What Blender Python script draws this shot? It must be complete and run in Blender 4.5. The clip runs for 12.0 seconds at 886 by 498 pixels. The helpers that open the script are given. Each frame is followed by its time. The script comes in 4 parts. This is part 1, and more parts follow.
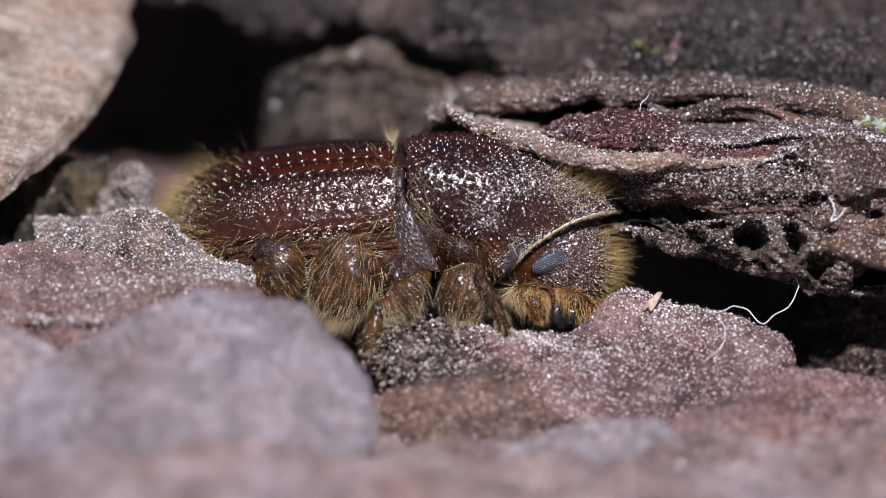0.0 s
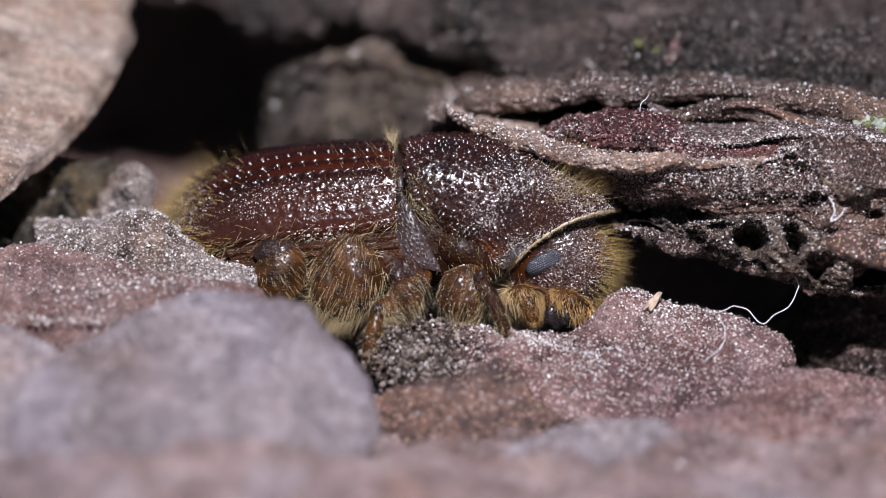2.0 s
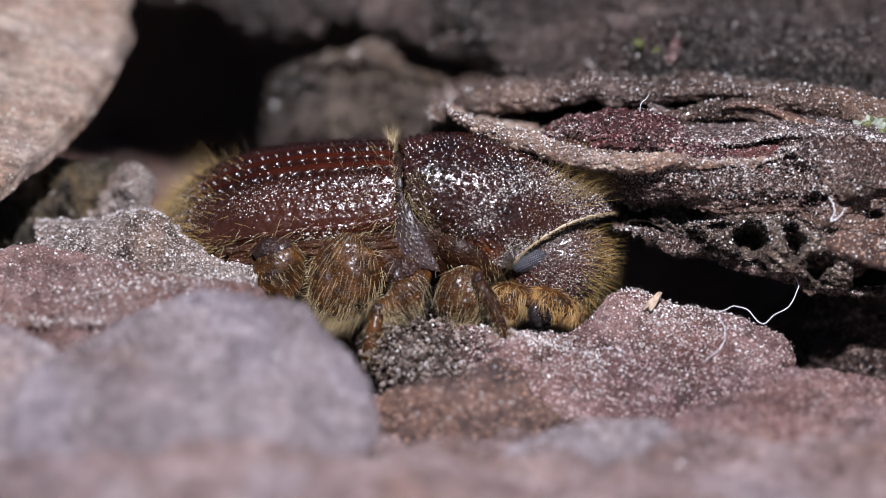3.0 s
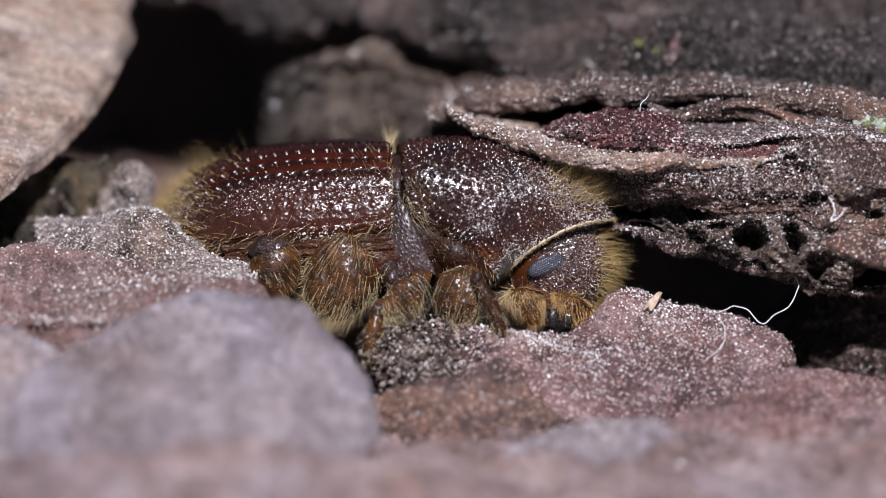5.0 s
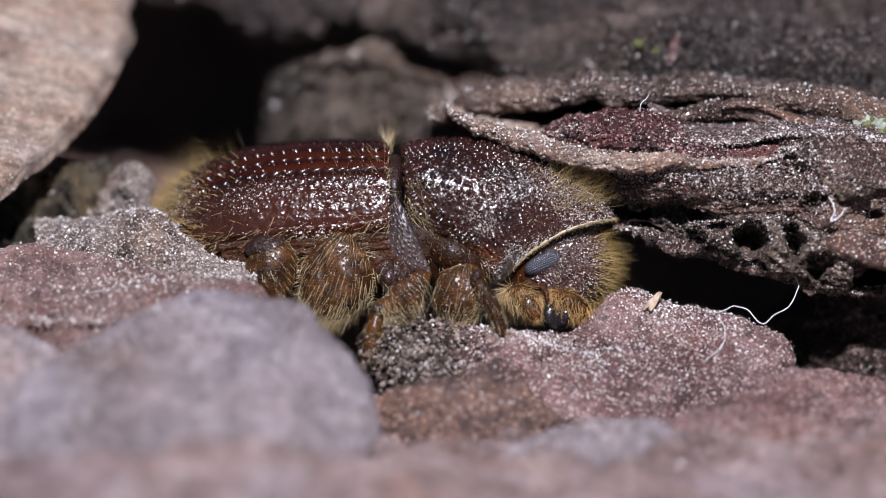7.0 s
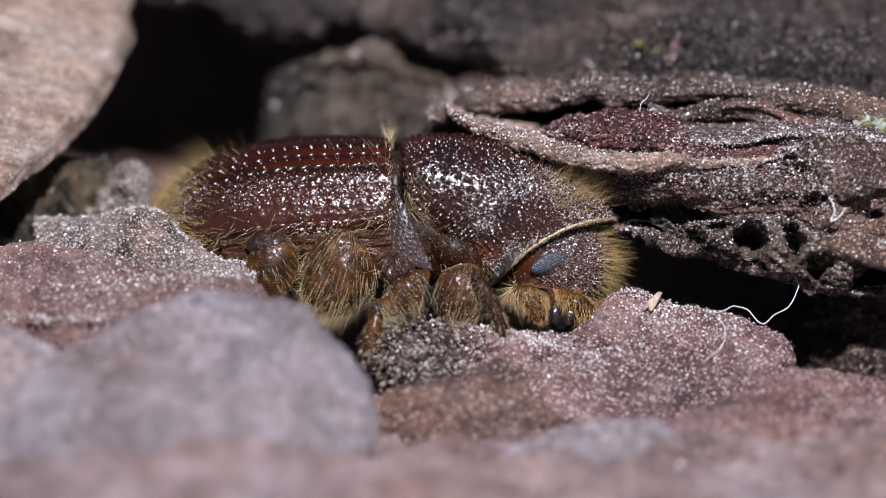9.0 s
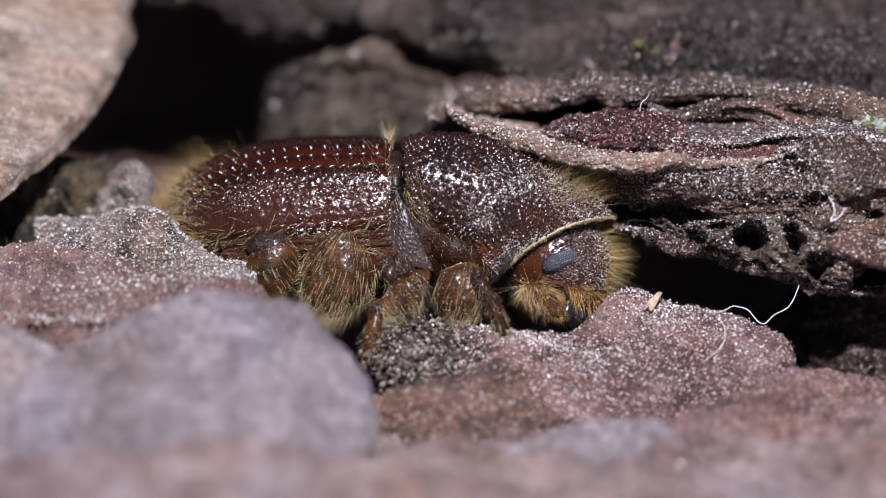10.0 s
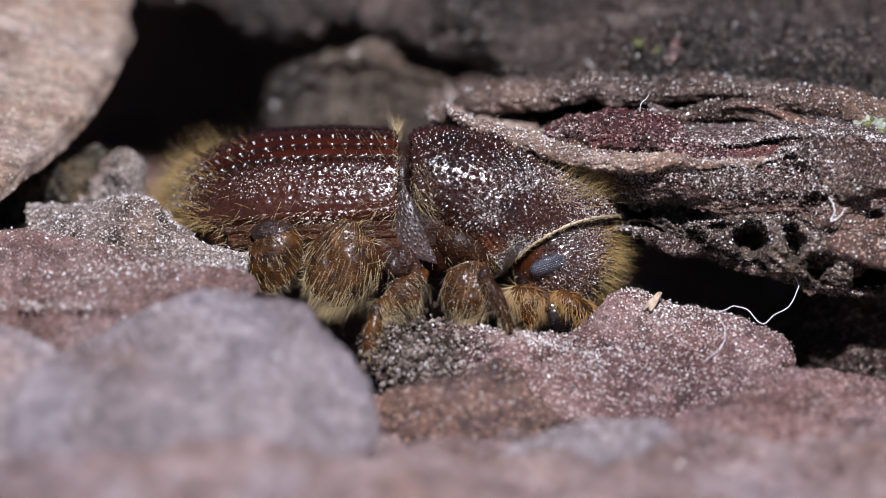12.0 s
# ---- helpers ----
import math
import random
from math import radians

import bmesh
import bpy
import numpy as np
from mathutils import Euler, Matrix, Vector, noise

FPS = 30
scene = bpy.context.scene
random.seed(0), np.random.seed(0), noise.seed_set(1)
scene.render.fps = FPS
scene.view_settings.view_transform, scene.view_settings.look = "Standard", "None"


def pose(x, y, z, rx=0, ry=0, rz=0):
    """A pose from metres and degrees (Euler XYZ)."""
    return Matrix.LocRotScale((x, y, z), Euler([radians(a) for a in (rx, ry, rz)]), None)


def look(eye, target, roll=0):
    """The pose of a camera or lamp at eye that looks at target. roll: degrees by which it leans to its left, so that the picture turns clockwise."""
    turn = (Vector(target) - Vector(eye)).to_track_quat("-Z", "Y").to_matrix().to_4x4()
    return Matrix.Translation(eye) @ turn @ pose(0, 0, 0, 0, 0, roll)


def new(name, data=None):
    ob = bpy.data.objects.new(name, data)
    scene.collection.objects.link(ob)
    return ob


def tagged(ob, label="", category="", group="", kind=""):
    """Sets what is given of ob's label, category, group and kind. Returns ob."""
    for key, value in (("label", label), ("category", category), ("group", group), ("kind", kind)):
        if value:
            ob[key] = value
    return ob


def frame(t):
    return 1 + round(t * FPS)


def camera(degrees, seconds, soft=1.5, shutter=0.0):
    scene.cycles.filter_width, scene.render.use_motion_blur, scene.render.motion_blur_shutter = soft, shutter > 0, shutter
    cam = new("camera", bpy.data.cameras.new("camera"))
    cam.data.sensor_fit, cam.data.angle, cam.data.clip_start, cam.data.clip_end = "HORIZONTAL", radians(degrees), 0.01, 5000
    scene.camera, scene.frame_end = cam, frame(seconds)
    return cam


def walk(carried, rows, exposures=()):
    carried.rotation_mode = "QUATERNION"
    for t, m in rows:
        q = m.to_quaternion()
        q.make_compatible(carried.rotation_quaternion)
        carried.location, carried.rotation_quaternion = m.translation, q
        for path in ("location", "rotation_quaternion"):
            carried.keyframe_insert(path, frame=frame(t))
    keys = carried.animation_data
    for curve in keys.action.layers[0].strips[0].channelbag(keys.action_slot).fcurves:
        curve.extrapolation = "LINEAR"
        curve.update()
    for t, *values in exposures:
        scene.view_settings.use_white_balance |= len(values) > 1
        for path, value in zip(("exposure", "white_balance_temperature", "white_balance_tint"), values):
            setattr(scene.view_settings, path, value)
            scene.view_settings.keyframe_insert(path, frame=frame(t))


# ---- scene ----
# The place is a few millimetres of pine bark; all lengths below are in millimetres and MM turns them into metres.
MM = 0.001
PITCH = 18.0                      # the bark's own axes lean back by this angle: x along the beetle, y away, z up the slope
BASE = Matrix.Translation((0, 0, 0.02)) @ pose(0, 0, 0, -PITCH)
REACH = 150.0                     # from the lens to the beetle's flank
cam = camera(2 * math.degrees(math.atan(5.2267 / REACH)), 12.0, soft=0.55)
cam.data.dof.use_dof = True
cam.data.dof.focus_distance = (REACH + 0.32) * MM
cam.data.dof.aperture_fstop = 70.0
EYE = BASE @ Vector((0, -REACH * MM, 0))
walk(cam, [(0.0, look(EYE, BASE.translation)), (12.0, look(EYE, BASE.translation))], [(0.0, 0.26, 5900.0, 18.0), (12.0, 0.26, 5900.0, 18.0)])

# ---- light: clear day, sun high behind the lens ----
SUN_UP, SUN_SIDE = 52.0, 4.0      # elevation; degrees towards the beetle's head
sun = new("sun", bpy.data.lights.new("sun", "SUN"))
sun.data.energy, sun.data.angle, sun.data.color = 5.6, radians(2.5), (1.0, 0.97, 0.94)
a, e = radians(SUN_SIDE), radians(SUN_UP)
SUN_WAY = Vector((math.sin(a) * math.cos(e), -math.cos(a) * math.cos(e), math.sin(e)))
sun.matrix_world = look(SUN_WAY, (0, 0, 0))
world = bpy.data.worlds.new("world")
scene.world = world
world.use_nodes = True
sky = world.node_tree.nodes.new("ShaderNodeTexSky")
sky.sky_type, sky.sun_disc = "NISHITA", False
sky.sun_elevation, sky.sun_rotation = e, radians(180) - a
ground_light = world.node_tree.nodes["Background"]
ground_light.inputs["Strength"].default_value = 0.016
world.node_tree.links.new(sky.outputs[0], ground_light.inputs["Color"])


# ---- arithmetic ----
def smooth(rows, n, closed=False):
    """Catmull-Rom through rows of numbers, n samples, evenly by chord length."""
    r = np.array(rows, float)
    k = len(r)
    gap = np.linalg.norm(np.diff(np.vstack([r, r[:1]]) if closed else r, axis=0), axis=1) + 1e-6
    t = np.concatenate([[0], np.cumsum(gap)])
    x = np.linspace(0, t[-1], n, endpoint=not closed)
    i = np.clip(np.searchsorted(t, x, side="right") - 1, 0, len(gap) - 1)
    f = ((x - t[i]) / gap[i])[:, None]
    g = (lambda j: r[j % k]) if closed else (lambda j: r[np.clip(j, 0, k - 1)])
    p0, p1, p2, p3 = g(i - 1), g(i), g(i + 1), g(i + 2)
    return 0.5 * (2 * p1 + (p2 - p0) * f + (2 * p0 - 5 * p1 + 4 * p2 - p3) * f ** 2 + (3 * p1 - p0 - 3 * p2 + p3) * f ** 3)


def lattice(i, j, k, seed):
    h = (i.astype(np.int64) * 73856093) ^ (j.astype(np.int64) * 19349663) ^ (k.astype(np.int64) * 83492791) ^ (seed * 2654435761)
    h = (h ^ (h >> 13)) * 1274126177 & 0x7FFFFFFF
    h = (h ^ (h >> 15)) * 668265263 & 0x7FFFFFFF
    return ((h >> 7) & 0xFFFF) / 32767.5 - 1.0


def vnoise(p, seed=0):
    q = np.floor(p).astype(np.int64)
    f = p - q
    f = f * f * (3 - 2 * f)
    out = 0
    for a in (0, 1):
        for b in (0, 1):
            for c in (0, 1):
                w = (f[..., 0] if a else 1 - f[..., 0]) * (f[..., 1] if b else 1 - f[..., 1]) * (f[..., 2] if c else 1 - f[..., 2])
                out = out + w * lattice(q[..., 0] + a, q[..., 1] + b, q[..., 2] + c, seed)
    return out


def fbm(p, per_mm, octaves=4, seed=0, gain=0.5, stretch=(1, 1, 1), ridged=False):
    p = np.asarray(p, float) * np.array(stretch) * per_mm
    total, amp = 0, 1.0
    for o in range(octaves):
        n = vnoise(p * 2.03 ** o + 17.3 * o, seed + o)
        total = total + amp * ((1 - 2 * np.abs(n)) if ridged else n)
        amp *= gain
    return total


def site(x, y):
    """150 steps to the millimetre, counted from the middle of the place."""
    return (x - 784) / 150.0, (441 - y) / 150.0


def normals(P, wrap):
    du = np.gradient(P, axis=0)
    if wrap:
        dv = (np.roll(P, -1, 1) - np.roll(P, 1, 1)) / 2
    else:
        dv = np.gradient(P, axis=1)
    n = np.cross(du, dv)
    return n / (np.linalg.norm(n, axis=-1, keepdims=True) + 1e-12)


def grid_mesh(name, P, wrap=False, flip=False, caps=False):
    """A mesh from an n x m x 3 array of places; wrap joins the second way round."""
    n, m = P.shape[:2]
    i, j = np.meshgrid(np.arange(n - 1), np.arange(m if wrap else m - 1), indexing="ij")
    k = (j + 1) % m
    q = np.stack([i * m + j, i * m + k, (i + 1) * m + k, (i + 1) * m + j], -1).reshape(-1, 4)
    if flip:
        q = q[:, ::-1]
    faces = q.tolist()
    if caps and wrap:
        a, b = list(range(m)), list(range((n - 1) * m, n * m))
        faces += [a if flip else a[::-1], b[::-1] if flip else b]
    me = bpy.data.meshes.new(name)
    me.from_pydata((P.reshape(-1, 3) * MM).tolist(), [], faces)
    me.polygons.foreach_set("use_smooth", np.ones(len(me.polygons), bool))
    me.update()
    return me


def mark(me, name, values):
    """A number at each vertex, for the pigment and painted shade of a skin."""
    a = me.attributes.new(name, "FLOAT", "POINT")
    a.data.foreach_set("value", np.ascontiguousarray(values, dtype=np.float32).reshape(-1))
    return me


def part(name, me, material, parent=None, label=""):
    ob = new(name, me)
    me.materials.append(material)
    if parent:
        ob.parent = parent
    else:
        ob.matrix_world = BASE
    return tagged(ob, label)


def hair_mesh(name, root, way, length, radius, bend, rng, sides=3, rings=4):
    """Tapered bristles: roots n x 3, ways n x 3, lengths n; bend n x 3 is added towards the tip."""
    n = len(root)
    way = way / (np.linalg.norm(way, axis=1, keepdims=True) + 1e-9)
    side = np.cross(way, rng.normal(size=(n, 3)))
    side /= np.linalg.norm(side, axis=1, keepdims=True) + 1e-9
    other = np.cross(way, side)
    V = np.zeros((n, rings, sides, 3))
    for r in range(rings):
        f = r / (rings - 1)
        mid = root + way * (length * f)[:, None] + bend * (length * f * f)[:, None]
        rad = (radius * (1 - 0.88 * f))[:, None]
        for s in range(sides):
            t = 2 * math.pi * s / sides
            V[:, r, s] = mid + rad * (math.cos(t) * side + math.sin(t) * other)
    base = (np.arange(n) * rings * sides)[:, None, None, None]
    r = np.arange(rings - 1)[None, :, None]
    s = np.arange(sides)[None, None, :]
    s2 = (s + 1) % sides
    F = np.stack(np.broadcast_arrays(base[..., 0] + r * sides + s, base[..., 0] + r * sides + s2, base[..., 0] + (r + 1) * sides + s2, base[..., 0] + (r + 1) * sides + s), -1).reshape(-1, 4)
    me = bpy.data.meshes.new(name)
    me.from_pydata((V.reshape(-1, 3) * MM).tolist(), [], F.tolist())
    me.polygons.foreach_set("use_smooth", np.ones(len(me.polygons), bool))
    me.update()
    return me


def grit_mesh(name, at, size, rng):
    """Small angular crumbs, each an uneven octahedron."""
    n = len(at)
    axes = np.array([[1, 0, 0], [-1, 0, 0], [0, 1, 0], [0, -1, 0], [0, 0, 1], [0, 0, -1]], float)
    V = axes[None] * rng.uniform(0.5, 1.2, (n, 6, 1)) + rng.normal(0, 0.22, (n, 6, 3))
    V = at[:, None] + V * size[:, None, None]
    f = np.array([[0, 2, 4], [2, 1, 4], [1, 3, 4], [3, 0, 4], [2, 0, 5], [1, 2, 5], [3, 1, 5], [0, 3, 5]])
    F = (np.arange(n)[:, None, None] * 6 + f[None]).reshape(-1, 3)
    me = bpy.data.meshes.new(name)
    me.from_pydata((V.reshape(-1, 3) * MM).tolist(), [], F.tolist())
    me.update()
    return me


def tube_mesh(name, path, radius, sides=8, n=40, lump=0.0, kink=0.0):
    """A round strand along path (rows of x, y, z), radius along it."""
    c = smooth(path, n)
    if kink:
        c = c + kink * np.stack([fbm(c, 4.0, 3, k, 0.6) for k in (81, 82, 83)], -1)
    t = np.gradient(c, axis=0)
    t /= np.linalg.norm(t, axis=1, keepdims=True)
    up = np.array([0.31, 0.83, 0.46])
    s = np.cross(t, up)
    s /= np.linalg.norm(s, axis=1, keepdims=True)
    o = np.cross(t, s)
    rad = np.interp(np.linspace(0, 1, n), np.linspace(0, 1, len(radius)), radius)
    th = np.linspace(0, 2 * math.pi, sides, endpoint=False)
    P = c[:, None] + rad[:, None, None] * (np.cos(th)[None, :, None] * s[:, None] + np.sin(th)[None, :, None] * o[:, None])
    if lump:
        P = P + (P - c[:, None]) / rad[:, None, None] * (lump * fbm(P, 11.0, 4, 6, 0.65))[..., None]
    return grid_mesh(name, P, wrap=True, caps=True)


# ---- materials ----
def nodes_of(name):
    m = bpy.data.materials.new(name)
    m.use_nodes = True
    return m, m.node_tree.nodes, m.node_tree.links, m.node_tree.nodes["Principled BSDF"]


def mm_space(nodes, links, stretch=(1, 1, 1)):
    c, s = nodes.new("ShaderNodeTexCoord"), nodes.new("ShaderNodeMapping")
    s.inputs["Scale"].default_value = [1000 * f for f in stretch]
    links.new(c.outputs["Object"], s.inputs["Vector"])
    return s.outputs[0]


def tex(nodes, links, space, kind, scale, detail=4, rough=0.55, **more):
    n = nodes.new(kind)
    n.inputs["Scale"].default_value = scale
    if kind == "ShaderNodeTexNoise":
        n.inputs["Detail"].default_value, n.inputs["Roughness"].default_value = detail, rough
    for key, value in more.items():
        n.inputs[key].default_value = value
    links.new(space, n.inputs["Vector"])
    return n


def ramp(nodes, links, source, stops):
    r = nodes.new("ShaderNodeValToRGB")
    while len(r.color_ramp.elements) < len(stops):
        r.color_ramp.elements.new(0.5)
    for el, (at, colour) in zip(r.color_ramp.elements, stops):
        el.position = at
        el.color = (*colour, 1) if len(colour) == 3 else colour
    links.new(source, r.inputs[0])
    return r.outputs[0]


def mix(nodes, links, factor, a, b, mode="MIX"):
    m = nodes.new("ShaderNodeMix")
    m.data_type, m.blend_type = "RGBA", mode
    for value, socket in ((factor, m.inputs[0]), (a, m.inputs[6]), (b, m.inputs[7])):
        if hasattr(value, "is_linked"):
            links.new(value, socket)
        else:
            socket.default_value = value if isinstance(value, float) else (*value, 1)
    return m.outputs[2]


def bump(nodes, links, height, strength, distance_mm, under=None):
    b = nodes.new("ShaderNodeBump")
    b.inputs["Strength"].default_value, b.inputs["Distance"].default_value = strength, distance_mm * MM
    links.new(height, b.inputs["Height"])
    if under:
        links.new(under, b.inputs["Normal"])
    return b.outputs[0]


def bark(name, dark, mid, light, rough=0.45, relief=1.0, speck=0.5, stretch=(1, 1, 1), mottle=1.0):
    m, n, l, b = nodes_of(name)
    space = mm_space(n, l, stretch)
    big = tex(n, l, space, "ShaderNodeTexNoise", 0.9, 5, 0.6)
    small = tex(n, l, space, "ShaderNodeTexNoise", 9.0, 5, 0.65)
    colour = ramp(n, l, big.outputs[0], [(0.32, dark), (0.5, mid), (0.68, light)])
    fine = ramp(n, l, small.outputs[0], [(0.3, (0.5, 0.46, 0.45)), (0.7, (1.3, 1.3, 1.3))])
    colour = mix(n, l, 1.0, colour, fine, "MULTIPLY")
    patch = tex(n, l, space, "ShaderNodeTexNoise", 3.1, 4, 0.6)
    colour = mix(n, l, mottle, colour, ramp(n, l, patch.outputs[0], [(0.34, (0.5, 0.47, 0.46)), (0.48, (0.95, 0.92, 0.92)), (0.56, (1.06, 1.0, 0.98)), (0.7, (1.35, 1.36, 1.4))]), "MULTIPLY")
    stain = tex(n, l, space, "ShaderNodeTexNoise", 0.7, 3, 0.5)
    colour = mix(n, l, mottle, colour, ramp(n, l, stain.outputs[0], [(0.36, (0.93, 0.97, 1.06)), (0.5, (1.0, 1.0, 1.0)), (0.6, (1.02, 0.97, 0.93)), (0.68, (1.08, 0.93, 0.78))]), "MULTIPLY")
    even = mm_space(n, l)
    cell = tex(n, l, even, "ShaderNodeTexVoronoi", 44.0)
    sep = n.new("ShaderNodeSeparateColor")
    l.new(cell.outputs["Color"], sep.inputs[0])
    pick = ramp(n, l, sep.outputs[0], [(1 - 0.16 * speck, (0, 0, 0)), (1 - 0.12 * speck, (1, 1, 1))])
    colour = mix(n, l, pick, colour, tuple(min(0.75, c * 1.5 + 0.08) for c in light))
    l.new(colour, b.inputs["Base Color"])
    l.new(ramp(n, l, sep.outputs[1], [(0.2, (0.16,) * 3), (0.5, (rough,) * 3)]), b.inputs["Roughness"])
    b.inputs["Specular IOR Level"].default_value = 0.65
    grain = tex(n, l, even, "ShaderNodeTexNoise", 24.0, 4, 0.7)
    tiny = tex(n, l, even, "ShaderNodeTexNoise", 38.0, 3, 0.7)
    first = bump(n, l, tiny.outputs[0], 0.9 * relief, 0.03, bump(n, l, small.outputs[0], 0.8 * relief, 0.06))
    rough_skin = bump(n, l, grain.outputs[0], 1.0 * relief, 0.05, first)
    l.new(rough_skin, b.inputs["Normal"])
    b.inputs["Coat Weight"].default_value, b.inputs["Coat Roughness"].default_value = min(0.4, 0.4 * speck), 0.13
    l.new(rough_skin, b.inputs["Coat Normal"])
    return m


def chitin(name, dark, light, rough, cells=0.0, depth=0.012, cover=0.0, coat=0.4, shine=0.35, bare=None, haze=0.09, amber=None, patch=1.6):
    """Horny skin; cells: bumps a millimetre; cover: share of pale dust; amber: colour of its thin places."""
    m, n, l, b = nodes_of(name)
    space = mm_space(n, l)
    big = tex(n, l, space, "ShaderNodeTexNoise", patch, 4, 0.6)
    colour = ramp(n, l, big.outputs[0], [(0.35, dark), (0.65, light)])
    dust = tex(n, l, space, "ShaderNodeTexNoise", 28.0, 3, 0.7)
    if cover:
        colour = mix(n, l, ramp(n, l, dust.outputs[0], [(0.62 - 0.3 * cover, (0, 0, 0)), (0.75, (cover,) * 3)]), colour, (0.34, 0.29, 0.25))
    if bare:                       # a smooth amber zone on one side of a sloping line (way x, way z, place in mm)
        dot = n.new("ShaderNodeVectorMath")
        dot.operation = "DOT_PRODUCT"
        dot.inputs[1].default_value = (bare[0], 0, bare[1])
        l.new(space, dot.inputs[0])
        edge = n.new("ShaderNodeMath")
        edge.operation = "MULTIPLY_ADD"
        edge.inputs[1].default_value = 0.12
        l.new(big.outputs[0], edge.inputs[0])
        l.new(dot.outputs["Value"], edge.inputs[2])
        zone = n.new("ShaderNodeMapRange")
        zone.inputs["From Min"].default_value, zone.inputs["From Max"].default_value = bare[2] - 0.02, bare[2] + 0.08
        l.new(edge.outputs[0], zone.inputs["Value"])
        colour = mix(n, l, zone.outputs[0], (0.05, 0.013, 0.002), colour)
    if amber:
        thin = n.new("ShaderNodeAttribute")
        thin.attribute_name = "thin"
        veil = n.new("ShaderNodeAttribute")
        veil.attribute_name = "veil"
        colour = mix(n, l, veil.outputs["Fac"], colour, (0.036, 0.0125, 0.007))
        colour = mix(n, l, thin.outputs["Fac"], colour, amber)
    l.new(colour, b.inputs["Base Color"])
    l.new(ramp(n, l, dust.outputs[0], [(0.35, (rough,) * 3), (0.75, (min(1, rough + 0.3),) * 3)]), b.inputs["Roughness"])
    b.inputs["Specular IOR Level"].default_value = shine
    b.inputs["Coat Weight"].default_value, b.inputs["Coat Roughness"].default_value = coat, haze
    normal = bump(n, l, dust.outputs[0], 0.25, 0.012)
    if cells:
        v = tex(n, l, space, "ShaderNodeTexVoronoi", cells, Randomness=0.75)
        dome = ramp(n, l, v.outputs["Distance"], [(0.0, (1, 1, 1)), (0.22, (0.75, 0.75, 0.75)), (0.5, (0, 0, 0))])
        if bare:
            dome = mix(n, l, zone.outputs[0], (0.0, 0.0, 0.0), dome)
        normal = bump(n, l, dome, 1.0, depth, normal)
    l.new(normal, b.inputs["Normal"])
    if coat:
        l.new(normal, b.inputs["Coat Normal"])
    return m


def plain(name, colour, rough, vary=0.2, per_mm=6.0):
    m, n, l, b = nodes_of(name)
    space = mm_space(n, l)
    v = tex(n, l, space, "ShaderNodeTexNoise", per_mm, 3)
    lo, hi = tuple(c * (1 - vary) for c in colour), tuple(min(1, c * (1 + vary)) for c in colour)
    l.new(ramp(n, l, v.outputs[0], [(0.3, lo), (0.7, hi)]), b.inputs["Base Color"])
    b.inputs["Roughness"].default_value = rough
    return m


def crumb(name, stops, rough):
    m, n, l, b = nodes_of(name)
    g = n.new("ShaderNodeNewGeometry")
    l.new(ramp(n, l, g.outputs["Random Per Island"], stops), b.inputs["Base Color"])
    b.inputs["Roughness"].default_value = rough
    return m


def bristle(name, colour, tip):
    m, n, l, b = nodes_of(name)
    g = n.new("ShaderNodeNewGeometry")
    l.new(ramp(n, l, g.outputs["Random Per Island"], [(0.0, colour), (1.0, tip)]), b.inputs["Base Color"])
    b.inputs["Roughness"].default_value = 0.25
    b.inputs["Subsurface Weight"].default_value = 0.0
    b.inputs["Transmission Weight"].default_value = 0.0
    return m


BARK_FRONT = bark("pink_grey_bark", (0.15, 0.1, 0.09), (0.32, 0.235, 0.22), (0.42, 0.35, 0.345), speck=0.4, mottle=0.8)
BARK_LILAC = bark("lilac_grey_bark", (0.2, 0.165, 0.165), (0.325, 0.283, 0.295), (0.45, 0.39, 0.39), speck=0.4, mottle=0.65)
BARK_RED = bark("red_brown_bark", (0.098, 0.045, 0.039), (0.212, 0.122, 0.107), (0.33, 0.235, 0.218), rough=0.34, speck=0.8)
BARK_ROSE = bark("rose_brown_bark", (0.12, 0.06, 0.05), (0.23, 0.14, 0.12), (0.31, 0.22, 0.2), speck=0.25, mottle=0.8)
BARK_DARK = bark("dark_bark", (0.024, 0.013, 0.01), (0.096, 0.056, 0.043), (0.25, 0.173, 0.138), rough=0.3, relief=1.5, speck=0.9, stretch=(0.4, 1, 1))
BARK_RIDGE = bark("grey_ridge_bark", (0.03, 0.023, 0.018), (0.098, 0.077, 0.057), (0.25, 0.195, 0.14), relief=1.2, speck=0.4)
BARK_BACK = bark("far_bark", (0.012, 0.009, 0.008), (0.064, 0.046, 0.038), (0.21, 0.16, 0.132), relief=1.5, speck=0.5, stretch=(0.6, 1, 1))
BARK_BROWN = bark("brown_cork", (0.034, 0.02, 0.014), (0.092, 0.058, 0.042), (0.2, 0.14, 0.105), speck=0.6)
BARK_TAN = bark("tan_cork", (0.17, 0.105, 0.072), (0.34, 0.235, 0.17), (0.47, 0.365, 0.28), speck=0.8)
BARK_PALE = bark("pale_inner_bark", (0.25, 0.175, 0.13), (0.45, 0.345, 0.27), (0.57, 0.47, 0.38), speck=0.2, mottle=0.7, stretch=(0.7, 2.2, 2.2))
CRUST = bark("grey_crust", (0.085, 0.064, 0.05), (0.25, 0.2, 0.168), (0.43, 0.37, 0.325), relief=1.4, speck=1.2)
BARK_GREY = bark("violet_grey_bark", (0.05, 0.034, 0.03), (0.135, 0.094, 0.084), (0.26, 0.2, 0.18), rough=0.35, relief=1.1, speck=1.0, stretch=(0.35, 1, 1))
OLIVE = bark("olive_crust", (0.02, 0.017, 0.008), (0.06, 0.05, 0.026), (0.26, 0.22, 0.13), relief=1.3, speck=0.4)
